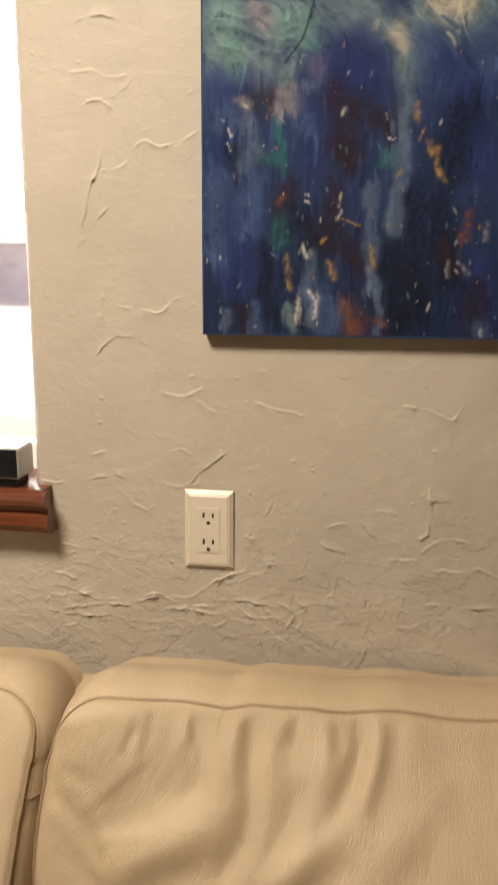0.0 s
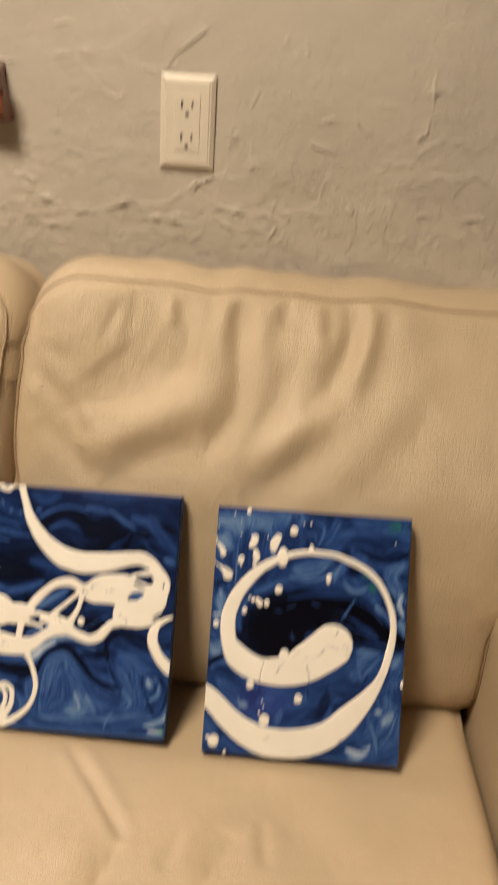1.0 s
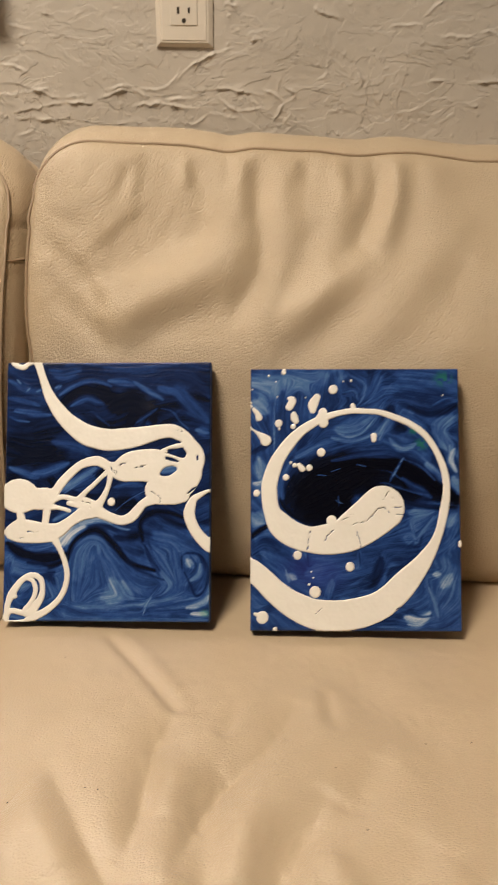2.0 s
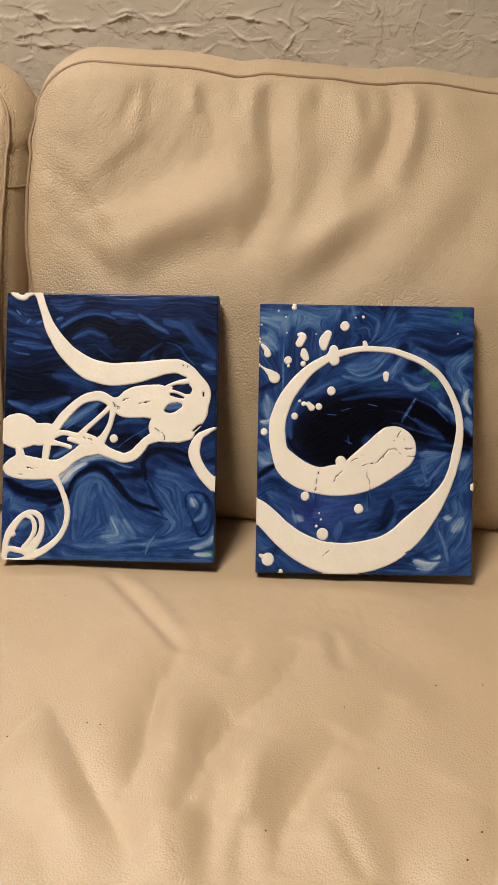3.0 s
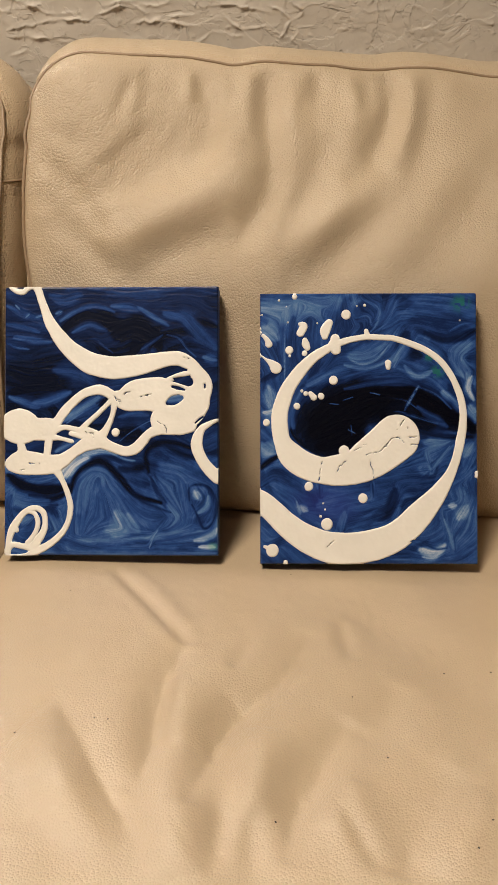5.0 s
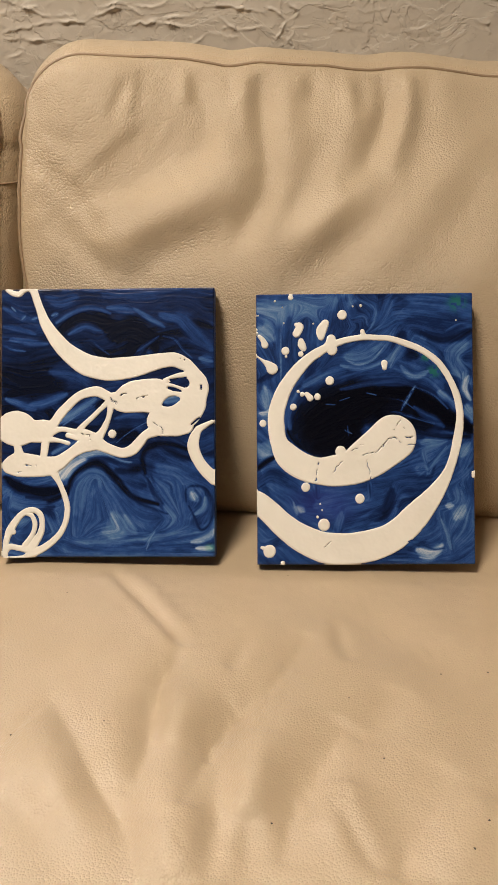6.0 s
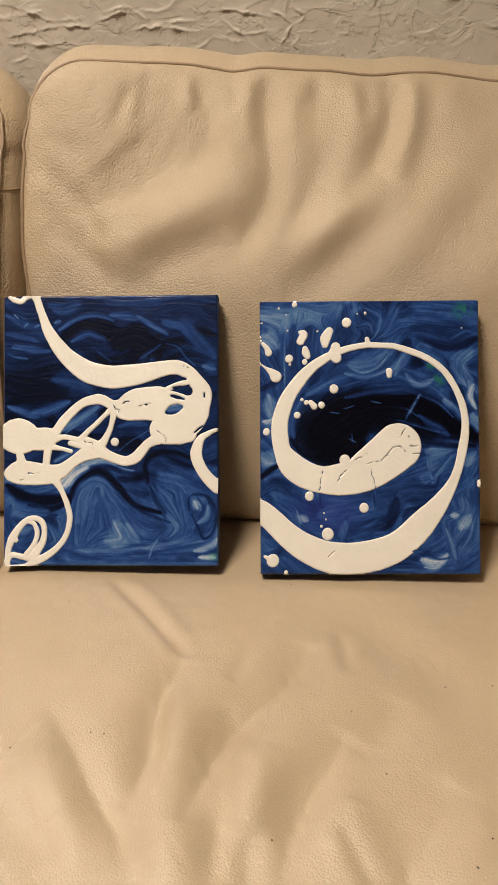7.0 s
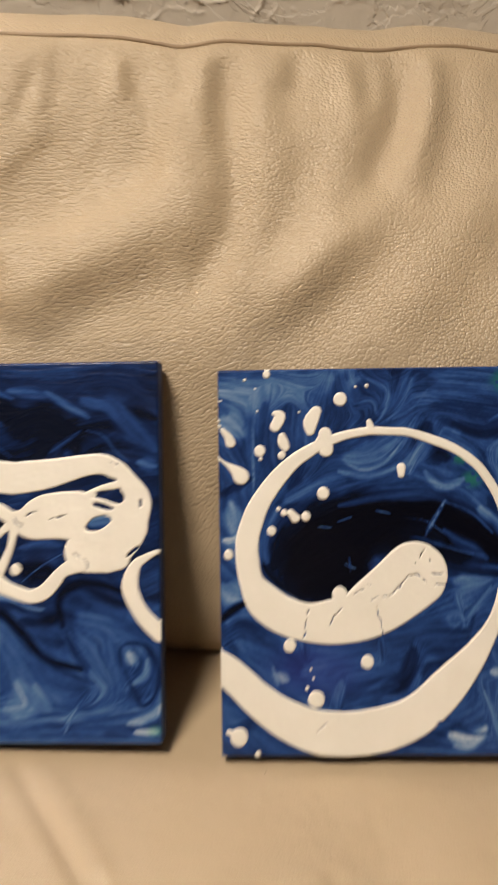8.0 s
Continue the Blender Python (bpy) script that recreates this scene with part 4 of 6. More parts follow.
def poured(name, strokes, gaps, dots, cracks, width, height, parent, label, step=0.0005):
    """Thick poured paint: rounded strokes (u, v, width in mm) and dots melt into one raised layer with gaps and cracks."""
    cols, rows = int(width / step) + 1, int(height / step) + 1
    u, v = np.meshgrid(np.linspace(0, width * 1000, cols), np.linspace(0, height * 1000, rows))
    depth = spread(u, v, strokes)
    if gaps:
        depth = np.minimum(depth, -spread(u, v, gaps))
    for cu, cv, r in dots:
        d = r - np.hypot(u - cu, (v - cv) * 0.95)
        depth = np.maximum(depth, d)
    depth = depth + 0.10 * value_noise(u, v, 0.2, 81) + 0.10 * value_noise(u, v, 0.07, 82)
    z = np.where(depth > 0, 0.0007 * (1 - np.exp(-np.maximum(depth, 0) / 0.38)), 0.0018 * depth)
    z = z + (0.00014 * value_noise(u, v, 0.1, 83) + 0.00005 * value_noise(u, v, 0.4, 87)) * np.clip(depth / 4, 0, 1)
    for points in cracks:
        d, along = to_segments(u + 0.7 * value_noise(u, v, 0.5, 84), v + 0.7 * value_noise(u, v, 0.5, 85), points)
        z = z - 0.0018 * np.exp(-((d / 0.36) ** 2)) * (value_noise(u, v, 0.4, 86) > -0.45)
    z = np.clip(z, -0.0015, None) + 0.0006
    wanted = z > -0.0009
    quads = grid_faces(rows, cols)
    keep = wanted.ravel()[quads].any(1)
    quads = quads[keep]
    used = np.unique(quads)
    number = np.full(u.size, -1)
    number[used] = np.arange(len(used))
    verts = np.stack([u / 1000, v / 1000, z], -1).reshape(-1, 3)[used]
    return numpy_mesh(name, verts, number[quads], WHITE_POUR, parent, label)


def canvas_frame(name, origin, across, up, label):
    """An Empty whose x runs along a canvas's lower edge, y up its face and z out of it."""
    ob = tagged(new(name), label, "painting")
    x = Vector(across).normalized()
    z = x.cross(Vector(up)).normalized()
    m = Matrix((x, z.cross(x), z)).transposed().to_4x4()
    ob.matrix_world = Matrix.Translation(origin) @ m
    return ob


def stretched_canvas(ob, width, height, depth):
    bm = box_into(bmesh.new(), (0.0, 0.0, -depth), (width, height, -0.0004), 0.0016, 3)
    part("stretched_edge", bm, BLUE_EDGE, ob, smooth=False)


def along_flow(c, d, reach, seed, coarse=1):
    """Noise smeared along a field of directions (c, d): bristle marks, about -1 to 1."""
    rows, cols = c.shape
    grain = np.random.RandomState(seed).uniform(-1, 1, (rows // coarse + 2, cols // coarse + 2))
    grain = np.kron(grain, np.ones((coarse, coarse)))[:rows, :cols]
    total = grain.copy()
    for sign in (1, -1):
        py, px = np.mgrid[0:rows, 0:cols].astype(float)
        for _ in range(reach):
            iy, ix = np.clip(np.rint(py).astype(int), 0, rows - 1), np.clip(np.rint(px).astype(int), 0, cols - 1)
            px, py = px + sign * c[iy, ix], py + sign * d[iy, ix]
            iy, ix = np.clip(np.rint(py).astype(int), 0, rows - 1), np.clip(np.rint(px).astype(int), 0, cols - 1)
            total += grain[iy, ix]
    total /= total.std() + 1e-9
    return np.tanh(total * 0.7)


def swept(u, v, tone, angle, swipes, seed):
    """Lay brush strokes (tone, width, line) over a ground: soft tapered bands that turn the flow of the bristles their way, then the bristle marks
    along that flow, then the thin strokes, crisp. Returns the tones and the relief."""
    c2, s2 = np.cos(2 * angle), np.sin(2 * angle)
    rim = np.zeros(u.shape)
    crisp = []
    for n, (level, width, points) in enumerate(swipes):
        line = smooth_line(points, 5)
        half = width / 2
        thin = width < 3.4
        lo, hi = line.min(0) - 2 * half - 6, line.max(0) + 2 * half + 6
        i0, i1 = np.searchsorted(u[0], (lo[0], hi[0]))
        j0, j1 = np.searchsorted(v[:, 0], (lo[1], hi[1]))
        if i1 - i0 < 2 or j1 - j0 < 2:
            continue
        here = (slice(j0, j1), slice(i0, i1))
        uu, vv = u[here], v[here]
        wobble = 0.35 * min(half, 7)
        nu, nv = value_noise(uu, vv, 0.07, seed + 3 * n), value_noise(uu, vv, 0.07, seed + 3 * n + 1)
        d, along = to_segments(uu + wobble * nu, vv + wobble * nv, line)
        ahead = np.gradient(line, axis=0)
        turn = np.arctan2(ahead[:, 1], ahead[:, 0])[np.clip(np.rint(along * (len(line) - 1)).astype(int), 0, len(line) - 1)]
        taper = half * (0.30 + 0.75 * np.sin(np.pi * np.clip(along, 0.02, 0.98)) ** 0.6)
        if thin:
            crisp.append((here, level, np.exp(-((d / (taper + 0.15)) ** 2))))
        else:
            cover = np.exp(-((d / (1.12 * taper + 0.3)) ** 3.2))
            tone[here] += 0.93 * cover * (level + 0.05 * (0.5 - along) - tone[here])
            rim[here] = rim[here] * (1 - cover) + np.exp(-(((d - taper) / 0.7) ** 2))
        pull = np.exp(-((d / (1.5 * half + 2.5)) ** 2))
        c2[here] += pull * (np.cos(2 * turn) - c2[here])
        s2[here] += pull * (np.sin(2 * turn) - s2[here])
    c2, s2 = softened(c2, 3), softened(s2, 3)
    flowing = 0.5 * np.arctan2(s2, c2)
    c, d = np.cos(flowing), np.sin(flowing)
    # a half angle jumps by a half turn somewhere: keep the step's sense by pointing it up and to the right
    sense = np.where(c + 0.35 * d < 0, -1.0, 1.0)
    c, d = c * sense, d * sense
    tone = 0.43 + 1.18 * (tone - 0.43)
    hairs, locks = along_flow(c, d, 16, seed + 900, 1), along_flow(c, d, 26, seed + 901, 4)
    tone = tone + (0.05 + 0.16 * np.clip(tone, 0, 1)) * (0.5 * hairs + 0.75 * locks)
    for here, level, cover in crisp:
        cover = cover * np.clip(0.75 + 0.5 * hairs[here], 0, 1)
        tone[here] += 0.9 * cover * (level - tone[here])
    return tone, 0.20 * locks + 0.12 * hairs + 0.28 * rim


# strokes of the waves: tone, width and line in millimetres
WAVE_SWIPES = [
    (0.30, 16.2, [(3, 244), (24, 241), (43, 244)]),
    (0.11, 16.2, [(2, 176), (26, 168), (50, 170)]),
    (0.42, 7.6, [(3, 236), (19, 228), (38, 220)]),
    (0.14, 7.5, [(7, 182), (26, 180), (47, 185), (60, 189)]),
    (0.47, 4.3, [(0, 219), (14, 217), (33, 211)]),
    (0.40, 10.8, [(43, 244), (59, 242), (73, 245)]),
    (0.60, 2.7, [(2, 201), (12, 197), (23, 195)]),
    (0.50, 5.4, [(9, 206), (25, 203), (44, 201)]),
    (0.85, 1.6, [(10, 237), (14, 233)]),
    (0.80, 2.2, [(20, 225), (23, 228)]),
    (0.75, 2.7, [(30, 225), (35, 227)]),
    (0.85, 3.2, [(49, 228), (55, 230)]),
    (0.08, 16.1, [(56, 212), (71, 225), (87, 225), (103, 217), (114, 205)]),
    (0.50, 3.8, [(53, 222), (70, 232), (86, 236), (104, 230)]),
    (0.42, 5.4, [(65, 211), (81, 218), (96, 212)]),
    (0.45, 1.6, [(79, 203), (87, 204), (95, 197), (103, 191)]),
    (0.40, 11.8, [(47, 174), (69, 172), (85, 162)]),
    (0.50, 8.6, [(26, 141), (42, 146), (61, 154)]),
    (0.55, 5.4, [(5, 150), (18, 144), (32, 140)]),
    (0.33, 14.0, [(100, 249), (132, 248), (169, 251), (199, 248)]),
    (0.46, 6.4, [(103, 235), (119, 234), (131, 233)]),
    (0.07, 18.2, [(105, 207), (122, 215), (138, 209), (146, 198)]),
    (0.52, 3.8, [(127, 234), (140, 226), (155, 217)]),
    (0.10, 7.0, [(181, 221), (191, 219), (200, 215)]),
    (0.42, 10.7, [(154, 229), (170, 224), (181, 211), (200, 195)]),
]
WAVE_SWIPES += [
    (0.58, 1.6, [(154, 208), (165, 205), (173, 195), (182, 187)]),
    (0.46, 3.2, [(130, 194), (141, 202), (150, 208)]),
    (0.40, 7.5, [(73, 255), (116, 253), (169, 253)]),
    (0.52, 6.4, [(189, 187), (200, 184)]),
    (0.62, 6.4, [(55, 126), (72, 138), (90, 149)]),
    (0.80, 2.1, [(59, 125), (75, 136), (87, 143)]),
    (0.10, 5.4, [(91, 142), (100, 148)]),
    (0.72, 8.5, [(155, 146), (170, 149)]),
    (0.10, 13.9, [(110, 117), (129, 112)]),
    (0.45, 4.3, [(109, 130), (126, 134), (136, 132)]),
    (0.75, 0.9, [(110, 108), (124, 119), (139, 127)]),
    (0.55, 6.4, [(49, 99), (62, 105), (71, 109)]),
    (0.30, 8.6, [(24, 102), (38, 107)]),
    (0.96, 16.1, [(57, 75), (65, 86), (77, 93)]),
    (0.92, 5.4, [(76, 95), (92, 99), (108, 96)]),
    (0.80, 3.2, [(102, 97), (114, 91), (124, 89)]),
    (0.04, 11.8, [(3, 74), (23, 64), (43, 60), (62, 66)]),
    (0.12, 5.4, [(25, 57), (44, 53), (58, 58)]),
    (0.62, 2.7, [(20, 71), (33, 69), (48, 73)]),
    (0.52, 18.2, [(72, 41), (74, 62), (83, 74), (94, 73), (102, 57)]),
    (0.48, 18.1, [(85, 20), (95, 41), (97, 63)]),
    (0.07, 5.4, [(64, 59), (67, 74), (76, 84), (88, 89), (98, 86), (107, 77), (117, 64), (129, 55), (149, 50)]),
    (0.62, 2.1, [(73, 73), (84, 81), (97, 78), (106, 67), (115, 56)]),
    (0.46, 12.8, [(106, 60), (121, 45), (137, 38), (155, 40)]),
    (0.18, 2.7, [(111, 73), (127, 54), (149, 44), (158, 41)]),
]
WAVE_SWIPES += [
    (0.74, 16.0, [(106, 41), (112, 26), (99, 22)]),
    (0.64, 7.5, [(117, 39), (128, 23)]),
    (0.16, 8.0, [(110, 83), (122, 80), (135, 86)]),
    (0.34, 10.7, [(115, 75), (130, 70), (137, 68)]),
    (0.08, 4.8, [(137, 78), (134, 93), (138, 102), (149, 107), (165, 106), (178, 101)]),
    (0.50, 23.5, [(152, 82), (170, 75), (173, 56), (169, 32)]),
    (0.56, 8.5, [(157, 48), (167, 35), (157, 21)]),
    (0.44, 13.8, [(180, 75), (190, 70)]),
    (0.60, 2.7, [(141, 74), (151, 58), (160, 45)]),
    (0.12, 2.7, [(176, 52), (176, 64), (183, 67), (194, 64), (200, 54), (201, 41), (197, 30), (189, 26), (183, 38), (178, 48)]),
    (0.78, 7.4, [(182, 60), (186, 54)]),
    (0.64, 4.8, [(194, 56), (192, 46), (184, 41)]),
    (0.30, 2.7, [(184, 63), (190, 54), (184, 46)]),
    (0.82, 5.3, [(181, 15), (197, 19), (202, 25)]),
    (0.98, 3.7, [(185, 9), (199, 8)]),
    (0.92, 1.6, [(203, 30), (203, 3)]),
    (0.62, 4.3, [(67, 14), (104, 14), (147, 18), (179, 24)]),
    (0.42, 4.3, [(50, 18), (88, 7), (136, 8), (179, 12)]),
    (0.68, 2.1, [(104, 20), (131, 22), (152, 21)]),
    (0.85, 1.3, [(138, 7), (142, 18), (146, 24)]),
    (0.55, 4.3, [(29, -1), (104, 2), (200, 2)]),
    (0.34, 6.4, [(7, 44), (28, 41), (50, 48)]),
    (0.50, 9.7, [(5, 56), (23, 50), (42, 50)]),
    (0.50, 9.6, [(47, 35), (53, 22), (45, 17)]),
    (0.40, 5.4, [(7, 32), (4, 45), (7, 56)]),
]


def wave_painting(u, v):
    w = 10 * value_noise(u, v, 0.02, 91) + 4 * value_noise(u, v, 0.05, 92)
    psi = v + 7 * np.sin(u / 17 + v / 31 + 0.15 * w) + w
    low = np.clip((92 + 8 * np.sin(u / 30) - v) / 10, 0, 1)
    hills = 60 * blob(u, v, 82, 40, 26, 60, 12) + 55 * blob(u, v, 168, 66, 34, 50, -8) - 35 * blob(u, v, 125, 30, 22, 40, 20) + 30 * blob(u, v, 186, 42, 14, 20)
    psi = psi * (1 - low) + (0.55 * v + hills + 1.2 * w) * low
    tone = 0.27 + 0.20 * low + 0.03 * np.sin(psi / 4.2)
    tone -= 0.16 * blob(u, v, 28, 160, 45, 34) + 0.14 * blob(u, v, 128, 198, 34, 26)
    tone, _ = brushed(u, v, tone, flow(psi), 260, 201, (25, 70), (6, 16), 0.07)
    tone, relief = swept(u, v, tone, flow(psi), WAVE_SWIPES, 300)
    colours = tones(tone, BLUES)
    colours = blend(colours, (0.12, 0.36, 0.24), 0.5 * blob(u, v, 198, 9, 5, 3))
    return colours, 0.00028 * relief


# strokes round the spiral, a few of them painted glints: tone, width and line in millimetres
SWIRL_SWIPES = [
    (0.66, 23.5, [(1, 240), (34, 238), (72, 246)]),
    (0.72, 16.0, [(2, 221), (13, 213)]),
    (0.60, 8.5, [(40, 247), (72, 242), (93, 246)]),
    (0.40, 11.7, [(30, 231), (27, 205), (26, 168)]),
    (0.88, 1.4, [(25, 230), (23, 211), (23, 189), (23, 168)]),
    (0.37, 23.5, [(44, 224), (43, 200), (49, 184)]),
    (0.58, 2.1, [(37, 229), (48, 234), (60, 226)]),
    (0.34, 18.1, [(83, 245), (77, 222), (72, 195), (57, 169)]),
    (0.45, 12.8, [(2, 192), (9, 181), (15, 168)]),
    (0.24, 4.8, [(-0, 172), (13, 177), (22, 182)]),
    (0.80, 10.6, [(7, 165), (9, 155), (12, 143)]),
    (0.97, 4.2, [(4, 142), (11, 142), (19, 150)]),
    (0.46, 11.7, [(2, 123), (8, 117)]),
    (0.74, 13.8, [(2, 109), (10, 103)]),
    (0.03, 4.2, [(-0, 89), (9, 96), (17, 101)]),
    (0.34, 10.6, [(1, 76), (15, 84), (28, 79)]),
    (0.32, 19.2, [(93, 238), (101, 222), (93, 212)]),
    (0.70, 2.1, [(99, 247), (112, 238), (108, 222), (99, 214)]),
    (0.60, 2.7, [(93, 230), (101, 232), (105, 223)]),
    (0.62, 11.7, [(84, 195), (99, 196), (115, 206)]),
    (0.86, 2.1, [(84, 192), (96, 187), (110, 192), (120, 205)]),
    (0.62, 3.7, [(79, 186), (99, 183), (121, 191)]),
    (0.44, 13.9, [(126, 243), (120, 225), (110, 218)]),
    (0.62, 1.6, [(128, 247), (121, 229), (111, 219)]),
    (0.58, 1.6, [(138, 239), (127, 226), (115, 220)]),
    (0.45, 23.5, [(149, 247), (178, 244), (200, 237)]),
    (0.32, 18.1, [(144, 226), (173, 222), (198, 217)]),
    (0.20, 6.4, [(154, 216), (176, 209), (200, 218)]),
    (0.18, 10.6, [(137, 215), (134, 201), (149, 194)]),
]
SWIRL_SWIPES += [
    (0.60, 1.6, [(178, 218), (189, 224), (201, 225)]),
    (0.60, 10.6, [(124, 191), (132, 199), (137, 209)]),
    (0.80, 3.2, [(136, 206), (129, 196), (125, 184)]),
    (0.70, 4.8, [(135, 185), (147, 175), (161, 180)]),
    (0.62, 11.7, [(195, 205), (185, 193), (195, 174)]),
    (0.85, 4.8, [(198, 175), (194, 164), (199, 154)]),
    (0.84, 8.5, [(172, 161), (180, 149), (187, 141)]),
    (0.78, 9.5, [(197, 147), (201, 131)]),
    (0.52, 8.5, [(168, 170), (173, 165)]),
    (0.55, 5.3, [(32, 127), (30, 141), (37, 162)]),
    (0.50, 7.4, [(45, 167), (62, 176), (83, 181)]),
    (-0.20, 33.9, [(52, 123), (65, 136), (91, 149), (120, 158)]),
    (-0.18, 18.0, [(120, 161), (149, 157), (176, 139), (199, 126)]),
    (-0.15, 26.5, [(57, 110), (73, 116), (94, 131)]),
    (0.05, 4.2, [(28, 125), (33, 115), (44, 107)]),
    (0.62, 2.1, [(26, 139), (27, 123), (36, 111), (50, 102)]),
    (0.34, 5.3, [(79, 164), (104, 169), (132, 170), (149, 166)]),
    # next three: glints of gloss on the black, put in as pale strokes
    (0.82, 1.1, [(103, 160), (112, 158)]),
    (0.70, 1.1, [(78, 153), (87, 156)]),
    (0.70, 0.8, [(65, 150), (74, 149)]),
    (0.85, 0.8, [(81, 126), (89, 122)]),
    (0.80, 0.8, [(85, 130), (86, 120)]),
    (0.60, 1.3, [(120, 156), (136, 153), (148, 144)]),
    (0.92, 3.2, [(135, 144), (142, 156), (148, 166)]),
    (0.58, 2.7, [(125, 142), (137, 140), (166, 131)]),
    (0.42, 6.4, [(148, 146), (175, 129)]),
    (0.56, 2.7, [(149, 165), (165, 158), (179, 145)]),
    (0.50, 26.5, [(158, 105), (174, 112)]),
    (0.68, 8.5, [(154, 114), (181, 121)]),
]
SWIRL_SWIPES += [
    (0.16, 4.8, [(146, 126), (171, 119), (199, 119)]),
    (0.70, 2.1, [(155, 104), (158, 91), (160, 84), (166, 96), (177, 110)]),
    (0.38, 19.0, [(129, 78), (150, 79)]),
    (0.20, 9.5, [(126, 69), (121, 50), (106, 45)]),
    (0.48, 7.4, [(130, 52), (125, 38)]),
    (0.46, 21.1, [(68, 63), (100, 68)]),
    (0.30, 12.7, [(45, 65), (53, 55)]),
    (0.40, 13.8, [(26, 67), (45, 57)]),
    (0.90, 6.3, [(35, 54), (43, 50)]),
    (0.82, 3.2, [(34, 58), (37, 47)]),
    (0.55, 11.6, [(55, 55), (69, 58)]),
    (0.60, 6.3, [(79, 48), (76, 32)]),
    (0.16, 1.6, [(55, 74), (56, 62), (59, 63)]),
    (0.28, 1.6, [(105, 75), (106, 62)]),
    (0.40, 7.4, [(90, 37), (116, 45)]),
    (0.52, 31.7, [(187, 64), (195, 33), (174, 9)]),
    (0.46, 17.9, [(148, 9), (180, 4), (200, 15)]),
    (0.70, 6.3, [(191, 101), (199, 112)]),
    (0.84, 5.3, [(177, 54), (183, 55)]),
    (0.80, 9.5, [(186, 42), (193, 53)]),
    (0.97, 7.4, [(149, 14), (161, 10), (171, 18)]),
    (1.00, 3.2, [(151, 7), (161, 6), (172, 14)]),
    (0.30, 2.1, [(154, 18), (164, 14), (174, 15)]),
    (0.78, 3.2, [(171, 42), (176, 29), (180, 14)]),
    (0.60, 2.6, [(203, 92), (191, 82), (180, 74)]),
    (0.46, 18.0, [(3, 27), (21, 9)]),
    (0.36, 6.3, [(11, 17), (24, 25)]),
    (0.66, 2.1, [(122, 4), (138, 4), (159, 2)]),
]


def spiral_painting(u, v):
    w = 9 * value_noise(u, v, 0.025, 111) + 4 * value_noise(u, v, 0.06, 112)
    r = np.hypot((u - 105) / 1.1, v - 130)
    psi = r + w + 40 * blob(u, v, 120, 236, 34, 30) + 26 * blob(u, v, 180, 212, 24, 30)
    left = np.clip((62 - u) / 14, 0, 1) * np.clip((v - 150) / 20, 0, 1)
    psi = psi * (1 - left) + (1.1 * u + w) * left
    tone = 0.42 + 0.03 * np.sin(psi / 5)
    tone, _ = brushed(u, v, tone, flow(psi), 260, 211, (25, 70), (6, 16), 0.07)
    hollow = np.maximum(blob(u, v, 66, 132, 36, 32, 20, 3), blob(u, v, 120, 146, 70, 20, -14, 3))
    tone -= 0.42 * hollow
    tone, relief = swept(u, v, tone, flow(psi), SWIRL_SWIPES, 700)
    colours = tones(tone, BLUES)
    colours = blend(colours, (0.030, 0.045, 0.26), 0.45 * blob(u, v, 62, 56, 30, 18))
    for cu, cv, ru, rv in ((188, 244, 8, 7), (166, 180, 6, 5), (160, 194, 7, 4)):
        colours = blend(colours, (0.020, 0.15, 0.11), 0.8 * blob(u, v, cu, cv, ru, rv) * (value_noise(u, v, 0.3, 131) > -0.15))
    return colours, 0.00028 * relief


wave = canvas_frame("canvas_painting", (-0.1379, -0.5109, 0.4050), (0.9996, 0.0019, 0.0280), (-0.0250, 0.5162, 0.8561),
                    "small blue canvas with white poured tangled lines leaning on the cushion")
stretched_canvas(wave, 0.203, 0.254, 0.018)
skin("painted_face", 0.203, 0.254, 0.00055, wave_painting, wave, "navy and mid-blue brushed waves")
A_POURS = []
A_POURS.append([(6.2, 252.9, 3.8), (11.1, 250.2, 4.9), (17.1, 249.2, 5.4), (21.9, 252.5, 4.3), (27.3, 254.2, 4.9), (31.7, 251.0, 7.0), (34.5, 242.9, 7.0), (38.0, 233.3, 7.5), (42.0, 222.5, 9.7), (48.1, 212.4, 11.8), (54.2, 203.9, 14.0), (63.6, 193.8, 16.1), (78.3, 183.2, 19.9), (90.2, 179.1, 20.9), (103.7, 177.1, 21.4), (114.4, 177.8, 20.9), (127.8, 179.6, 19.3), (141.1, 182.4, 16.6), (154.5, 185.2, 13.9), (166.2, 185.4, 13.4), (175.9, 180.2, 12.8), (183.0, 171.7, 13.9), (187.5, 161.1, 19.2), (186.1, 149.3, 18.1)])
A_POURS.append([(100.4, 151.4, 7.5), (106.9, 150.4, 9.6), (115.0, 147.3, 20.3), (125.6, 150.7, 28.9), (136.3, 151.9, 31.0), (147.0, 151.5, 33.1)])
A_POURS.append([(152.8, 127.6, 27.8), (166.1, 132.0, 34.1), (179.3, 141.8, 28.8), (182.8, 150.4, 23.5)])
A_POURS.append([(165.1, 127.7, 28.8), (174.8, 123.6, 16.0)])
A_POURS.append([(155.9, 165.5, 5.3), (164.4, 169.3, 4.8), (175.0, 172.1, 5.3)])
A_POURS.append([(154.9, 162.8, 4.3), (165.6, 160.8, 2.7), (176.3, 156.1, 4.3)])
A_POURS.append([(153.9, 154.2, 4.8), (171.0, 153.9, 4.3), (179.0, 154.6, 5.3)])
A_POURS.append([(200.8, 127.2, 3.2), (194.0, 123.9, 4.8), (186.6, 118.4, 7.5), (182.5, 106.7, 10.7), (184.3, 97.1, 10.6), (189.2, 87.6, 10.6), (195.2, 80.3, 11.2), (202.2, 74.0, 12.2)])
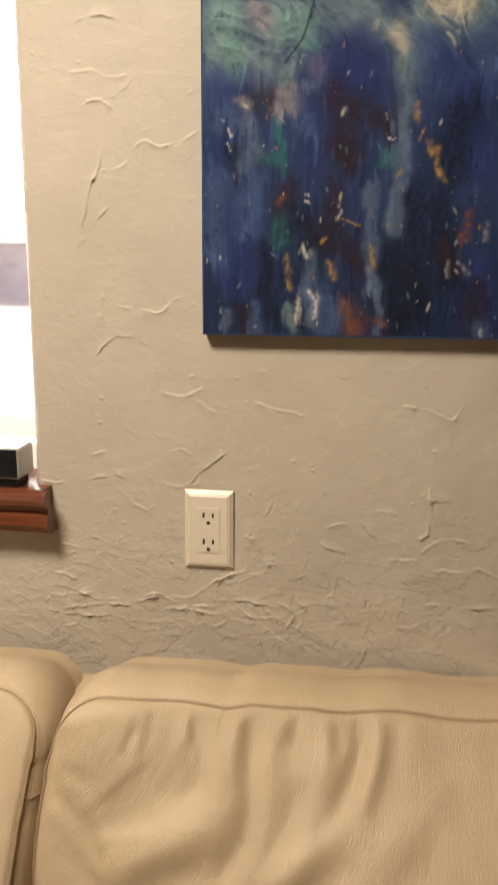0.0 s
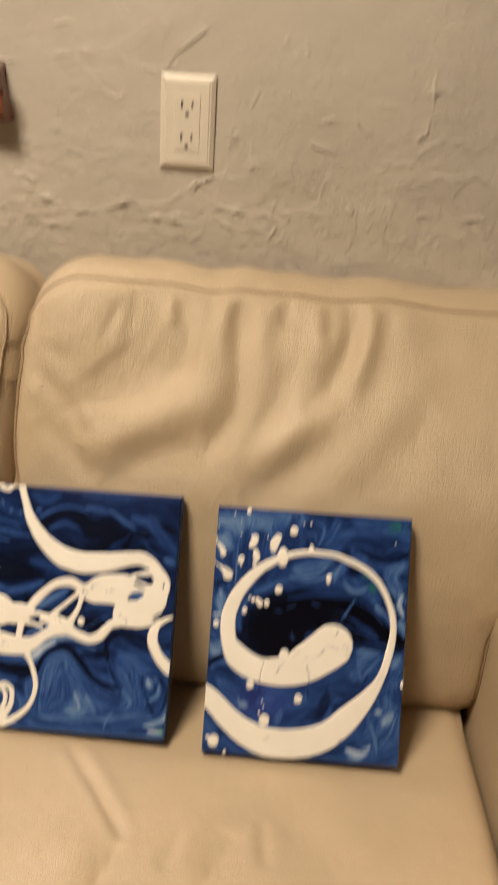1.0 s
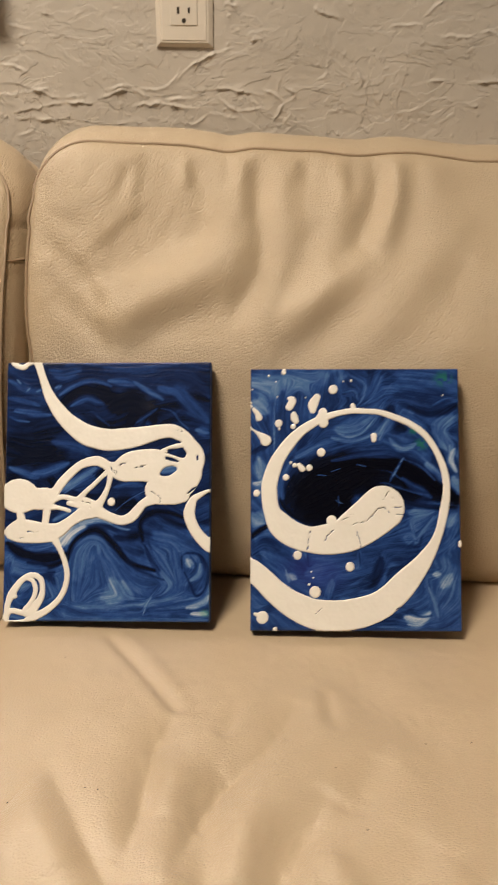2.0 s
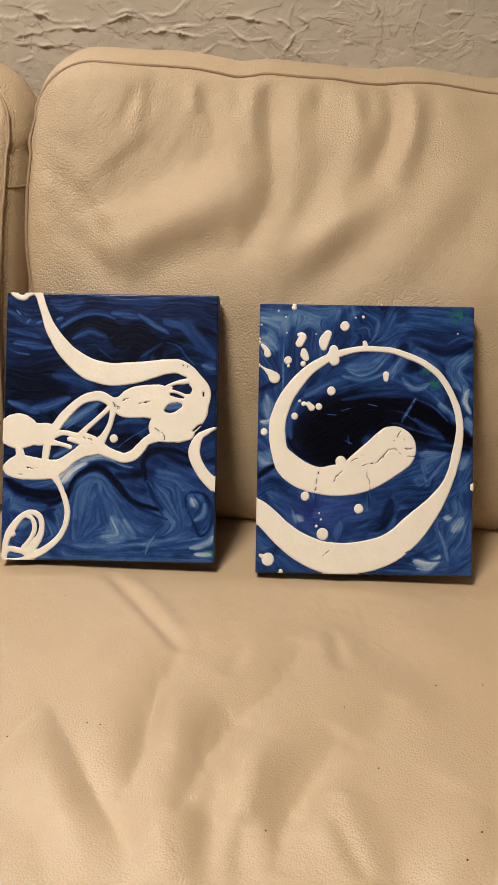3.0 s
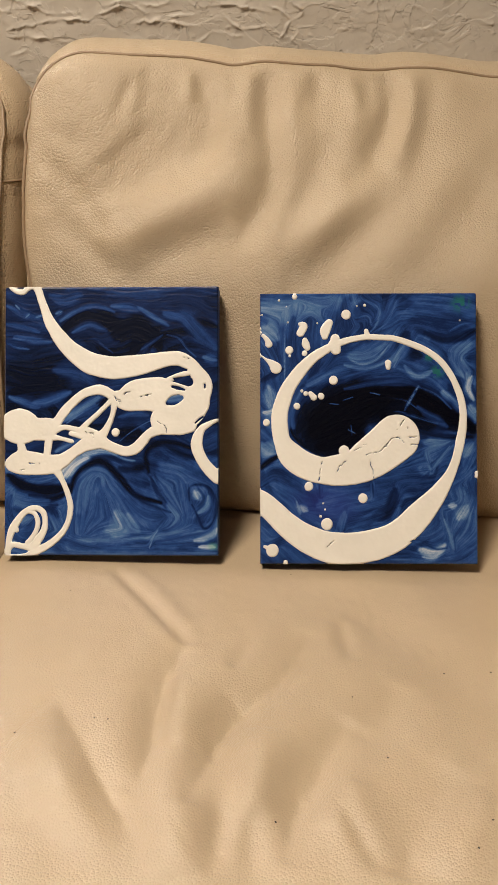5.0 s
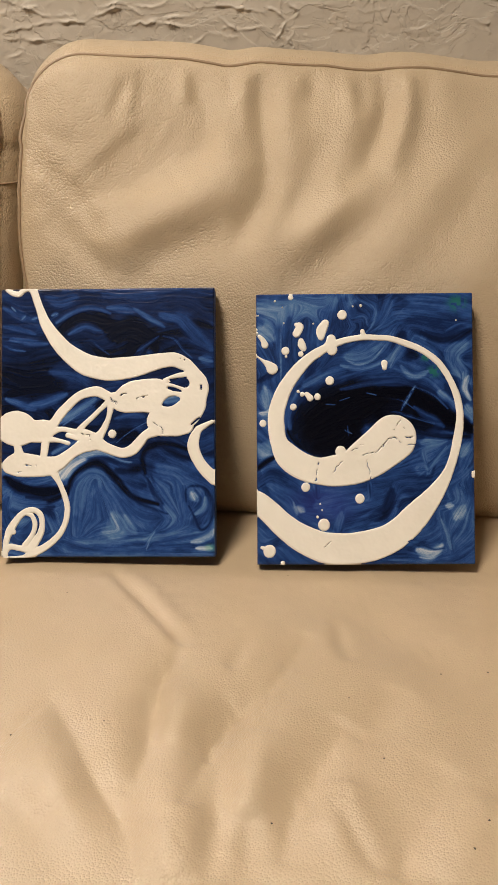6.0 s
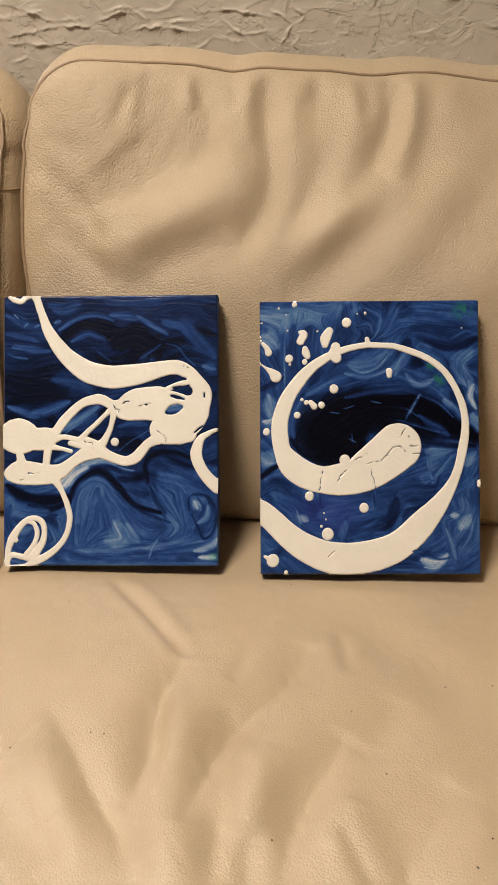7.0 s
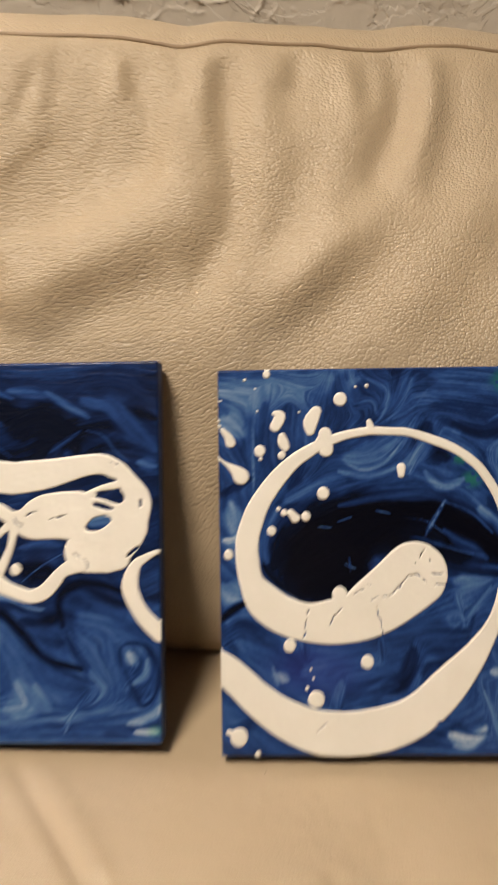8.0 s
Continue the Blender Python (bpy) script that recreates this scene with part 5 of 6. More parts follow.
A_POURS.append([(4.1, 121.1, 18.3), (14.3, 121.8, 33.3), (26.8, 119.3, 22.0), (40.2, 119.5, 20.4), (49.3, 125.0, 9.7), (57.7, 136.4, 9.1), (66.6, 145.6, 8.0), (75.7, 152.7, 8.0), (84.2, 155.5, 9.1), (92.3, 156.1, 9.6), (101.5, 151.9, 8.6)])
A_POURS.append([(102.1, 146.6, 4.8), (90.0, 134.7, 4.3), (79.4, 124.9, 4.8), (75.2, 120.0, 6.4)])
A_POURS.append([(105.3, 147.2, 7.5), (103.4, 134.9, 4.8), (100.3, 125.7, 5.4), (95.1, 116.0, 7.5), (88.8, 109.0, 13.9)])
A_POURS.append([(48.3, 118.6, 7.5), (58.0, 120.9, 4.8), (69.9, 118.4, 5.4), (78.5, 115.8, 10.7), (86.1, 109.5, 17.1)])
A_POURS.append([(45.8, 111.6, 6.4), (55.0, 110.1, 3.8), (64.2, 107.6, 3.8)])
A_POURS.append([(63.5, 115.0, 4.3), (75.3, 112.6, 6.4)])
A_POURS.append([(49.0, 87.6, 15.0), (55.4, 89.3, 13.4), (64.9, 96.4, 10.2), (75.5, 103.5, 11.8), (85.1, 108.4, 17.1), (91.6, 107.5, 12.8), (99.1, 103.8, 9.6), (107.8, 100.2, 9.1), (116.4, 98.2, 9.1), (124.9, 101.0, 10.1), (131.7, 108.0, 9.6), (137.5, 114.5, 8.5), (147.6, 119.5, 11.7)])
A_POURS.append([(15.2, 106.8, 6.4), (17.0, 98.8, 8.6), (16.5, 92.4, 14.0)])
A_POURS.append([(42.6, 108.9, 7.5), (40.7, 94.9, 6.4)])
A_POURS.append([(8.6, 86.4, 15.0), (16.6, 87.6, 22.5), (27.4, 86.7, 21.5), (38.2, 85.8, 19.3), (47.9, 86.0, 17.7)])
A_POURS.append([(50.2, 80.1, 8.0), (55.2, 71.1, 5.1), (59.7, 61.1, 4.8), (62.6, 51.5, 5.1), (63.3, 43.5, 5.1), (61.3, 32.8, 5.1), (56.7, 23.2, 5.6), (49.3, 15.1, 6.1), (39.8, 8.5, 6.7), (30.2, 4.1, 7.0), (22.7, 1.3, 3.2)])
A_POURS.append([(3.9, 2.5, 5.4), (5.2, 15.9, 5.9), (9.3, 26.6, 7.5), (16.6, 37.4, 5.9), (24.0, 43.4, 5.4), (31.5, 44.6, 4.8), (37.5, 40.4, 5.4), (39.3, 32.5, 4.8), (37.9, 23.4, 5.9), (33.2, 15.3, 7.5), (26.9, 8.3, 7.5), (18.3, 8.6, 5.4), (8.5, 10.1, 5.4), (3.8, 4.6, 5.4)])
A_POURS.append([(24.1, 41.3, 3.2), (29.5, 39.2, 3.7), (32.3, 32.3, 4.3), (31.4, 25.4, 4.3), (27.8, 17.9, 4.8), (22.5, 11.9, 4.8)])
A_POURS.append([(10.9, 25.0, 5.9), (12.0, 24.0, 4.8)])
A_POURS.append([(3.4, -0.7, 3.2), (13.1, -0.5, 2.7), (23.8, 0.7, 3.2)])
A_GAPS = []
A_GAPS.append([(161.2, 166.6, 2.1), (168.2, 165.6, 5.9), (175.1, 164.1, 8.0), (176.3, 161.0, 3.2)])
A_GAPS.append([(159.7, 159.1, 2.7), (165.6, 157.6, 3.2), (171.0, 156.1, 1.6)])
A_GAPS.append([(155.2, 143.6, 4.3), (161.0, 146.3, 9.1), (167.9, 148.6, 4.8)])
A_GAPS.append([(190.1, 161.1, 2.1), (190.2, 157.9, 2.1)])
A_GAPS.append([(181.1, 124.8, 1.6), (185.3, 128.5, 2.1), (188.5, 130.7, 1.6)])
A_GAPS.append([(148.3, 171.3, 2.1), (157.3, 173.5, 4.8), (166.4, 175.2, 4.3), (172.8, 174.8, 2.1)])
A_DOTS = [(105.9, 116.2, 3.7)]
A_CRACKS = [[(113.8, 152.1), (116.4, 153.7), (119.7, 154.3)], [(129.4, 149.6), (134.7, 150.8), (139.0, 152.4)], [(103.6, 150.4), (108.0, 147.2), (110.7, 145.1)], [(144.8, 126.4), (150.2, 123.2), (154.5, 120.1), (153.5, 115.8)], [(22.0, 87.7), (27.4, 86.7), (33.9, 86.3)], [(76.9, 116.8), (79.6, 115.3), (85.0, 114.8), (85.1, 110.6)], [(170.5, 186.5), (174.8, 185.0)], [(105.8, 147.2), (110.2, 144.0)], [(16.8, 80.1), (19.5, 80.2)]]
poured("white_pour", A_POURS, A_GAPS, A_DOTS, A_CRACKS, 0.203, 0.254, wave, "thick cream-white poured paint lines")

swirl = canvas_frame("canvas_painting", (0.1045, -0.5157, 0.4067), (0.9996, 0.0195, 0.0187), (-0.0261, 0.5239, 0.8514),
                     "small blue canvas with a white poured spiral leaning on the cushion")
stretched_canvas(swirl, 0.203, 0.254, 0.018)
skin("painted_face", 0.203, 0.254, 0.00055, spiral_painting, swirl, "blue brushed ground with a black-blue hollow")
B_POURS = []
B_POURS.append([(127.6, 118.0, 42.9), (117.6, 109.4, 41.3), (102.9, 98.6, 38.1), (89.2, 90.5, 31.7), (73.4, 87.6, 29.1), (57.5, 87.4, 24.9), (41.5, 92.4, 24.9), (29.2, 101.3, 23.3), (21.1, 113.9, 15.9), (18.3, 128.2, 15.4), (18.6, 141.5, 14.9), (21.7, 153.2, 14.3), (26.3, 164.4, 13.3), (32.6, 174.1, 12.2), (40.4, 183.8, 11.2), (49.3, 192.5, 9.6), (58.8, 199.0, 8.5), (69.9, 205.0, 6.9), (82.6, 209.4, 5.9), (98.5, 212.3, 5.3), (114.5, 212.0, 5.3), (125.1, 211.1, 5.3), (138.4, 207.0, 5.9), (151.7, 201.8, 5.8), (161.8, 195.6, 5.8), (170.4, 188.2, 5.8), (176.8, 179.3, 5.8), (182.2, 169.2, 5.8), (186.5, 158.7, 6.1), (189.2, 146.5, 6.4), (189.8, 135.9, 6.9), (188.9, 125.3, 7.7)])
B_POURS.append([(188.9, 125.3, 7.7), (186.8, 114.6, 8.5), (183.2, 98.7, 7.9), (177.0, 83.3, 10.0), (167.6, 68.3, 15.3), (158.2, 56.6, 20.1), (146.7, 43.8, 24.8), (134.7, 32.0, 25.8), (121.6, 23.4, 27.4), (103.7, 17.3, 29.0), (85.3, 14.9, 29.0), (67.9, 15.2, 29.0), (54.6, 18.7, 27.4), (39.7, 25.8, 25.3), (24.3, 37.2, 22.2), (14.1, 47.1, 21.1), (3.9, 56.4, 20.1), (-3.6, 61.6, 18.0)])
B_POURS.append([(-0.2, 196.1, 0.9), (5.2, 191.9, 2.1), (11.7, 187.1, 6.9), (14.9, 183.5, 10.6)])
B_POURS.append([(2.8, 214.2, 3.2), (6.6, 210.0, 4.8), (8.2, 205.8, 6.4)])
B_POURS.append([(37.2, 224.9, 2.7), (41.0, 222.8, 6.9), (37.9, 216.3, 6.9)])
B_POURS.append([(64.9, 225.8, 6.9), (61.2, 218.8, 9.6), (60.8, 212.9, 5.9)])
B_POURS.append([(65.1, 206.5, 2.1), (67.7, 209.2, 3.2)])
B_POURS.append([(70.4, 210.9, 8.5), (71.0, 200.7, 9.6)])
B_POURS.append([(42.2, 209.4, 4.8), (42.8, 205.7, 6.9), (44.4, 202.5, 5.3)])
B_POURS.append([(120.0, 188.1, 5.8), (120.0, 183.8, 4.3)])
B_POURS.append([(4.4, 16.3, 3.2), (7.6, 14.8, 4.2)])
B_POURS.append([(201.8, 85.2, 3.2), (201.8, 82.0, 3.2)])
B_POURS.append([(99.5, 218.2, 3.7), (100.6, 213.9, 4.8)])
B_POURS.append([(47.1, 159.4, 4.3), (50.3, 155.7, 5.8)])
B_DOTS = [(32.6, 250.5, 2.4), (17.8, 247.1, 1.0), (24.8, 241.3, 0.6), (2.0, 233.5, 0.7), (26.0, 226.3, 0.7), (80.8, 233.5, 4.3), (0.6, 220.1, 0.9), (1.1, 216.9, 1.0), (27.4, 200.2, 3.5), (28.0, 194.8, 1.1), (41.8, 197.2, 2.4), (68.7, 171.9, 4.0), (39.1, 161.9, 1.4), (42.8, 159.3, 2.1), (57.2, 156.9, 2.9), (34.5, 147.5, 3.0), (6.0, 132.2, 3.2), (98.2, 242.2, 1.4), (90.8, 241.6, 0.7), (53.7, 225.6, 0.7), (78.5, 105.7, 4.8), (45.5, 72.4, 4.0), (95.9, 61.5, 4.2), (62.3, 37.2, 5.3), (56.4, 44.5, 1.1), (60.6, 50.9, 0.7), (58.9, 56.7, 0.6), (11.4, 12.8, 5.8), (23.7, 1.9, 1.8), (187.1, 227.9, 0.6)]
B_CRACKS = [[(79.6, 96.2), (74.9, 91.3), (72.3, 86.5)], [(56.3, 98.5), (57.4, 95.3), (56.9, 93.2)], [(56.4, 90.0), (55.9, 84.7), (55.0, 78.3)], [(87.4, 106.3), (92.2, 108.5), (98.5, 111.8)], [(98.6, 101.2), (103.9, 103.4), (111.3, 104.6), (115.5, 107.8), (120.7, 114.2), (122.8, 117.4), (130.2, 118.6)], [(102.4, 97.5), (104.0, 90.7), (105.6, 86.5), (106.8, 78.0)], [(127.5, 126.0), (130.6, 128.2), (132.7, 131.4), (134.3, 134.0)], [(137.5, 128.2), (139.2, 123.0)], [(130.2, 118.1), (134.5, 113.9)], [(139.2, 118.7), (146.1, 118.8)], [(140.8, 111.3), (148.2, 112.0)], [(68.8, 21.5), (62.6, 16.2)], [(143.8, 22.7), (139.6, 20.5)]]
poured("white_pour", B_POURS, [], B_DOTS, B_CRACKS, 0.203, 0.254, swirl, "thick cream-white poured spiral and drops")


# paints of the large picture, and its strokes: paint, width and line in millimetres from its lower left corner
NIGHT_PAINTS = {"T": (0.16, 0.36, 0.31), "G": (0.19, 0.30, 0.33), "C": (0.58, 0.54, 0.42), "N": (0.020, 0.036, 0.15), "B": (0.050, 0.095, 0.23), "S": (0.12, 0.18, 0.29),
                "D": (0.011, 0.014, 0.030), "P": (0.030, 0.019, 0.027), "K": (0.026, 0.13, 0.15), "O": (0.42, 0.26, 0.07), "R": (0.20, 0.07, 0.03), "W": (0.66, 0.65, 0.62),
                "L": (0.26, 0.24, 0.29)}
NIGHT_DABS = [
    ("G", 61.2, [(32, 388), (32, 362)]),
    ("T", 45.9, [(28, 391), (35, 375)]),
    ("G", 71.4, [(115, 391), (143, 378), (170, 389)]),
    ("T", 34.7, [(102, 376), (122, 385), (133, 365)]),
    ("L", 26.5, [(70, 393), (81, 383)]),
    ("G", 44.9, [(203, 382), (231, 356), (252, 330)]),
    ("G", 34.7, [(261, 361), (255, 329)]),
    ("G", 55.1, [(276, 385), (334, 383)]),
    ("C", 24.5, [(237, 363), (245, 349)]),
    ("C", 12.2, [(241, 346), (246, 338)]),
    ("C", 26.5, [(285, 395), (295, 386)]),
    ("C", 22.4, [(311, 391), (321, 386)]),
    ("W", 8.2, [(216, 375), (213, 369)]),
    ("T", 28.6, [(46, 343), (43, 328)]),
    ("G", 30.6, [(81, 334), (67, 348), (88, 357)]),
    ("G", 22.4, [(115, 335), (106, 320)]),
    ("G", 18.4, [(21, 356), (14, 336)]),
    ("T", 16.3, [(130, 356), (147, 351)]),
    ("L", 20.4, [(144, 331), (151, 319)]),
    ("S", 30.6, [(67, 317), (82, 308)]),
    ("B", 40.8, [(18, 317), (32, 277)]),
    ("N", 77.5, [(164, 342), (186, 331)]),
    ("N", 61.2, [(188, 341), (209, 325)]),
    ("N", 44.9, [(165, 307), (175, 305)]),
    ("B", 53.0, [(278, 351), (286, 316)]),
    ("N", 65.3, [(305, 325), (327, 308)]),
    ("B", 40.8, [(342, 358), (347, 326)]),
    ("D", 40.8, [(322, 268), (330, 250)]),
    ("N", 44.9, [(32, 304), (50, 307)]),
    ("P", 34.7, [(71, 296), (97, 292)]),
    ("L", 22.4, [(110, 300), (117, 288), (103, 281)]),
    ("S", 14.3, [(139, 307), (129, 306)]),
    ("L", 14.3, [(52, 291), (60, 286)]),
    ("N", 51.0, [(145, 275), (146, 234)]),
    ("P", 44.9, [(172, 295), (188, 280), (175, 233)]),
    ("P", 38.8, [(220, 267), (236, 263)]),
    ("P", 30.6, [(184, 228), (193, 213)]),
]
NIGHT_DABS += [
    ("S", 18.4, [(248, 305), (253, 240), (243, 219)]),
    ("S", 14.3, [(254, 285), (255, 206)]),
    ("S", 22.4, [(61, 265), (65, 236), (54, 215)]),
    ("D", 20.4, [(39, 231), (41, 212)]),
    ("N", 30.6, [(17, 237), (21, 208)]),
    ("K", 14.3, [(100, 267), (102, 228)]),
    ("K", 20.4, [(81, 223), (98, 219)]),
    ("K", 18.4, [(238, 224), (230, 213)]),
    ("B", 26.5, [(131, 266), (136, 251)]),
    ("D", 44.9, [(303, 234), (312, 205)]),
    ("N", 30.6, [(343, 238), (351, 211)]),
    ("B", 32.6, [(17, 196), (21, 101)]),
    ("N", 44.9, [(47, 144), (50, 65)]),
    ("B", 30.6, [(62, 192), (58, 137)]),
    ("P", 32.6, [(113, 185), (105, 157)]),
    ("K", 24.5, [(101, 141), (107, 118)]),
    ("D", 55.1, [(134, 141), (143, 118)]),
    ("P", 30.6, [(170, 184), (166, 123)]),
    ("P", 34.7, [(190, 112), (202, 97)]),
    ("S", 14.3, [(214, 187), (222, 53)]),
    ("S", 10.2, [(224, 84), (229, 5)]),
    ("D", 44.9, [(266, 177), (276, 25)]),
    ("D", 30.6, [(300, 173), (314, 68)]),
    ("N", 44.9, [(352, 85), (363, 26)]),
    ("P", 30.6, [(347, 58), (354, 12)]),
    ("S", 20.4, [(247, 202), (247, 136)]),
    ("B", 34.7, [(150, 56), (174, 27), (166, 4)]),
    ("S", 14.3, [(143, 107), (139, 68)]),
    ("D", 20.4, [(83, 112), (92, 26)]),
    ("D", 30.6, [(241, 112), (252, 14)]),
    ("P", 26.5, [(51, 25), (63, 9)]),
    ("S", 16.3, [(139, 59), (151, 48), (148, 21)]),
    ("W", 7.1, [(142, 59), (151, 50), (148, 25)]),
    ("W", 7.1, [(127, 48), (124, 18)]),
    ("G", 12.2, [(115, 37), (118, 10)]),
    ("W", 6.1, [(132, 112), (137, 101)]),
    ("B", 14.3, [(69, 40), (69, 2)]),
]
NIGHT_DABS += [
    ("S", 10.2, [(32, 25), (28, 1)]),
    ("O", 8.2, [(109, 99), (113, 82)]),
    ("O", 8.2, [(111, 77), (115, 61)]),
    ("O", 10.2, [(166, 93), (172, 76)]),
    ("O", 9.2, [(218, 111), (221, 90)]),
    ("O", 4.1, [(155, 118), (161, 125)]),
    ("O", 8.2, [(268, 283), (268, 267)]),
    ("O", 9.2, [(284, 237), (288, 225)]),
    ("O", 8.2, [(294, 231), (292, 213), (298, 203)]),
    ("O", 5.1, [(272, 247), (276, 251)]),
    ("O", 7.1, [(298, 201), (304, 192)]),
    ("R", 24.5, [(192, 38), (200, 10)]),
    ("R", 12.2, [(335, 154), (334, 123)]),
    ("R", 8.2, [(329, 134), (326, 115)]),
    ("L", 8.2, [(357, 141), (357, 123)]),
    ("R", 14.3, [(229, 21), (237, 17)]),
    ("P", 22.4, [(309, 119), (320, 84)]),
    ("C", 4.1, [(178, 179), (176, 166)]),
    ("W", 4.1, [(179, 158), (174, 147)]),
    ("W", 5.1, [(180, 278), (178, 273)]),
    ("W", 3.1, [(136, 178), (138, 176)]),
    ("W", 4.1, [(135, 170), (139, 168)]),
    ("W", 3.1, [(275, 69), (275, 66)]),
    ("R", 9.2, [(106, 175), (100, 168)]),
    ("B", 18.4, [(356, 19), (358, -2)]),
    ("W", 5.1, [(357, 14), (358, -0)]),
    ("W", 3.1, [(234, 248), (240, 243)]),
    ("W", 3.1, [(230, 272), (231, 265)]),
    ("W", 3.1, [(26, 269), (30, 266)]),
    ("W", 4.1, [(35, 256), (41, 250)]),
    ("W", 3.1, [(34, 240), (39, 235)]),
    ("C", 4.1, [(53, 287), (59, 283)]),
    ("O", 3.1, [(180, 148), (202, 140)]),
    ("L", 5.1, [(314, 92), (313, 78)]),
    ("L", 6.1, [(328, 92), (339, 82)]),
]


def night_painting(u, v):
    rows, cols = u.shape
    w = 14 * value_noise(u, v, 0.012, 141) + 6 * value_noise(u, v, 0.04, 142)
    cloud = np.clip((v - 330 + 2.0 * w) / 80, 0, 1)
    angle = flow((u + 0.25 * w) * (1 - cloud) + (0.9 * u + 0.3 * v + 1.2 * w) * cloud)
    zero = np.zeros(u.shape)
    push, relief = brushed(u, v, zero, angle, 1500, 221, (14, 70), (4, 13), 1.0, 0.8)
    shove, _ = brushed(u, v, zero, angle, 1500, 222, (10, 55), (3, 10), 1.0, 0.8)
    light, dabs = brushed(u, v, zero, angle, 2600, 223, (8, 46), (2, 7), 1.0, 0.7, 0.03)
    colours = np.ones((rows, cols, 1)) * np.array((0.024, 0.046, 0.135))
    colours = blend(colours, (0.016, 0.030, 0.085), np.clip((180 - v - 10 * push) / 120, 0, 1))
    colours = blend(colours, (0.15, 0.25, 0.28), np.clip((v - 440 + 14 * push) / 60, 0, 1))
    uu = u + 2.5 * push + 5 * value_noise(u, v, 0.035, 143) + 2 * value_noise(u, v, 0.12, 145)
    vv = v + 11 * shove + 7 * value_noise(u, v, 0.035, 144)
    rough = value_noise(u, v, 0.22, 181) + 0.6 * value_noise(u, v, 0.5, 182)
    lift = np.zeros(u.shape)
    for paint, width, points in NIGHT_DABS:
        fleck = paint in "OWR" and width < 20 or width < 9
        line = np.array(points, float)
        reach = 1.6 * width + 26
        i0, i1 = np.searchsorted(u[0], (line[:, 0].min() - reach, line[:, 0].max() + reach))
        j0, j1 = np.searchsorted(v[:, 0], (line[:, 1].min() - reach, line[:, 1].max() + reach))
        if i1 - i0 < 2 or j1 - j0 < 2:
            continue
        here = (slice(j0, j1), slice(i0, i1))
        if fleck:
            d, _ = to_segments(u[here] + 1.6 * push[here] + 0.9 * rough[here], v[here] + 4 * shove[here], points)
            a = 0.72 * np.exp(-((d / (0.42 * width)) ** 2)) * np.clip(0.75 + 0.6 * rough[here], 0, 1)
            lift[here] += 0.0005 * a
        else:
            d, _ = to_segments(uu[here], vv[here], points)
            a = (0.62 if paint in "SGT" else 0.84) * np.exp(-((d / (0.54 * width)) ** 2.6)) * np.clip(0.85 + 0.22 * rough[here] + 0.3 * push[here], 0, 1)
        colours[here] = blend(colours[here], NIGHT_PAINTS[paint], a)
    colours = colours * np.exp(0.20 * light + 0.12 * push - 0.12)[..., None]
    grey = colours.mean(-1, keepdims=True)
    colours = grey * 1.05 + (colours - grey) * 0.95
    d, _ = to_segments(u + 1.2 * push, v, [(139, 404), (133, 378), (127, 360), (106, 334)])
    colours = blend(colours, (0.012, 0.014, 0.018), 0.85 * np.exp(-((d / 1.3) ** 2)))
    d, _ = to_segments(u + push, v, [(390, 470), (372, 446), (366, 438)])
    colours = blend(colours, (0.03, 0.02, 0.05), 0.8 * np.exp(-((d / 2.0) ** 2)))
    rnd = np.random.RandomState(231)
    palette = ((0.55, 0.54, 0.52), (0.34, 0.20, 0.07), (0.20, 0.30, 0.45), (0.02, 0.014, 0.02), (0.08, 0.17, 0.22), (0.25, 0.24, 0.26))
    for n in range(260):
        cu, cv, size = rnd.uniform(0, 600), rnd.uniform(0, 360), rnd.uniform(0.5, 1.5)
        i0, i1 = np.searchsorted(u[0], (cu - 10, cu + 10))
        j0, j1 = np.searchsorted(v[:, 0], (cv - 14, cv + 14))
        pu, pv = u[j0:j1, i0:i1], v[j0:j1, i0:i1]
        a = np.clip(1.6 * blob(pu, pv, cu, cv, size, size * rnd.uniform(1, 4), rnd.normal(0, 20)), 0, 1) * rnd.uniform(0.2, 0.7)
        colours[j0:j1, i0:i1] = blend(colours[j0:j1, i0:i1], palette[rnd.randint(6)], a)
        lift[j0:j1, i0:i1] += 0.0005 * a
    return colours, 0.00035 * (relief + 0.5 * dabs) + lift


night = canvas_frame("wall_painting", (-0.0042, -0.020, 1.2251), (0.61, 0.0, 0.0), (0.0, 0.0, 0.76), "large abstract blue canvas with teal clouds and gold flecks")
stretched_canvas(night, 0.617, 0.769, 0.020)
skin("painted_face", 0.617, 0.769, 0.0017, night_painting, night, "dripping blue paint with gold, orange and white flecks")


# ---- small loose things ----
def lint_speck(at, size, seed):
    """A tiny ragged crumb of dark lint lying on the seat."""
    rnd = random.Random(seed)
    bm = bmesh.new()
    bmesh.ops.create_icosphere(bm, subdivisions=1, radius=size)
    for v in bm.verts:
        v.co = Vector((v.co.x * rnd.uniform(0.6, 1.5), v.co.y * rnd.uniform(0.6, 1.3), v.co.z * 0.5))
    ob = part("lint_speck", bm, DARK, None)
    ob.location = at
    return tagged(ob, "tiny dark speck of lint on the leather seat", "lint", group="lint specks on the seat")


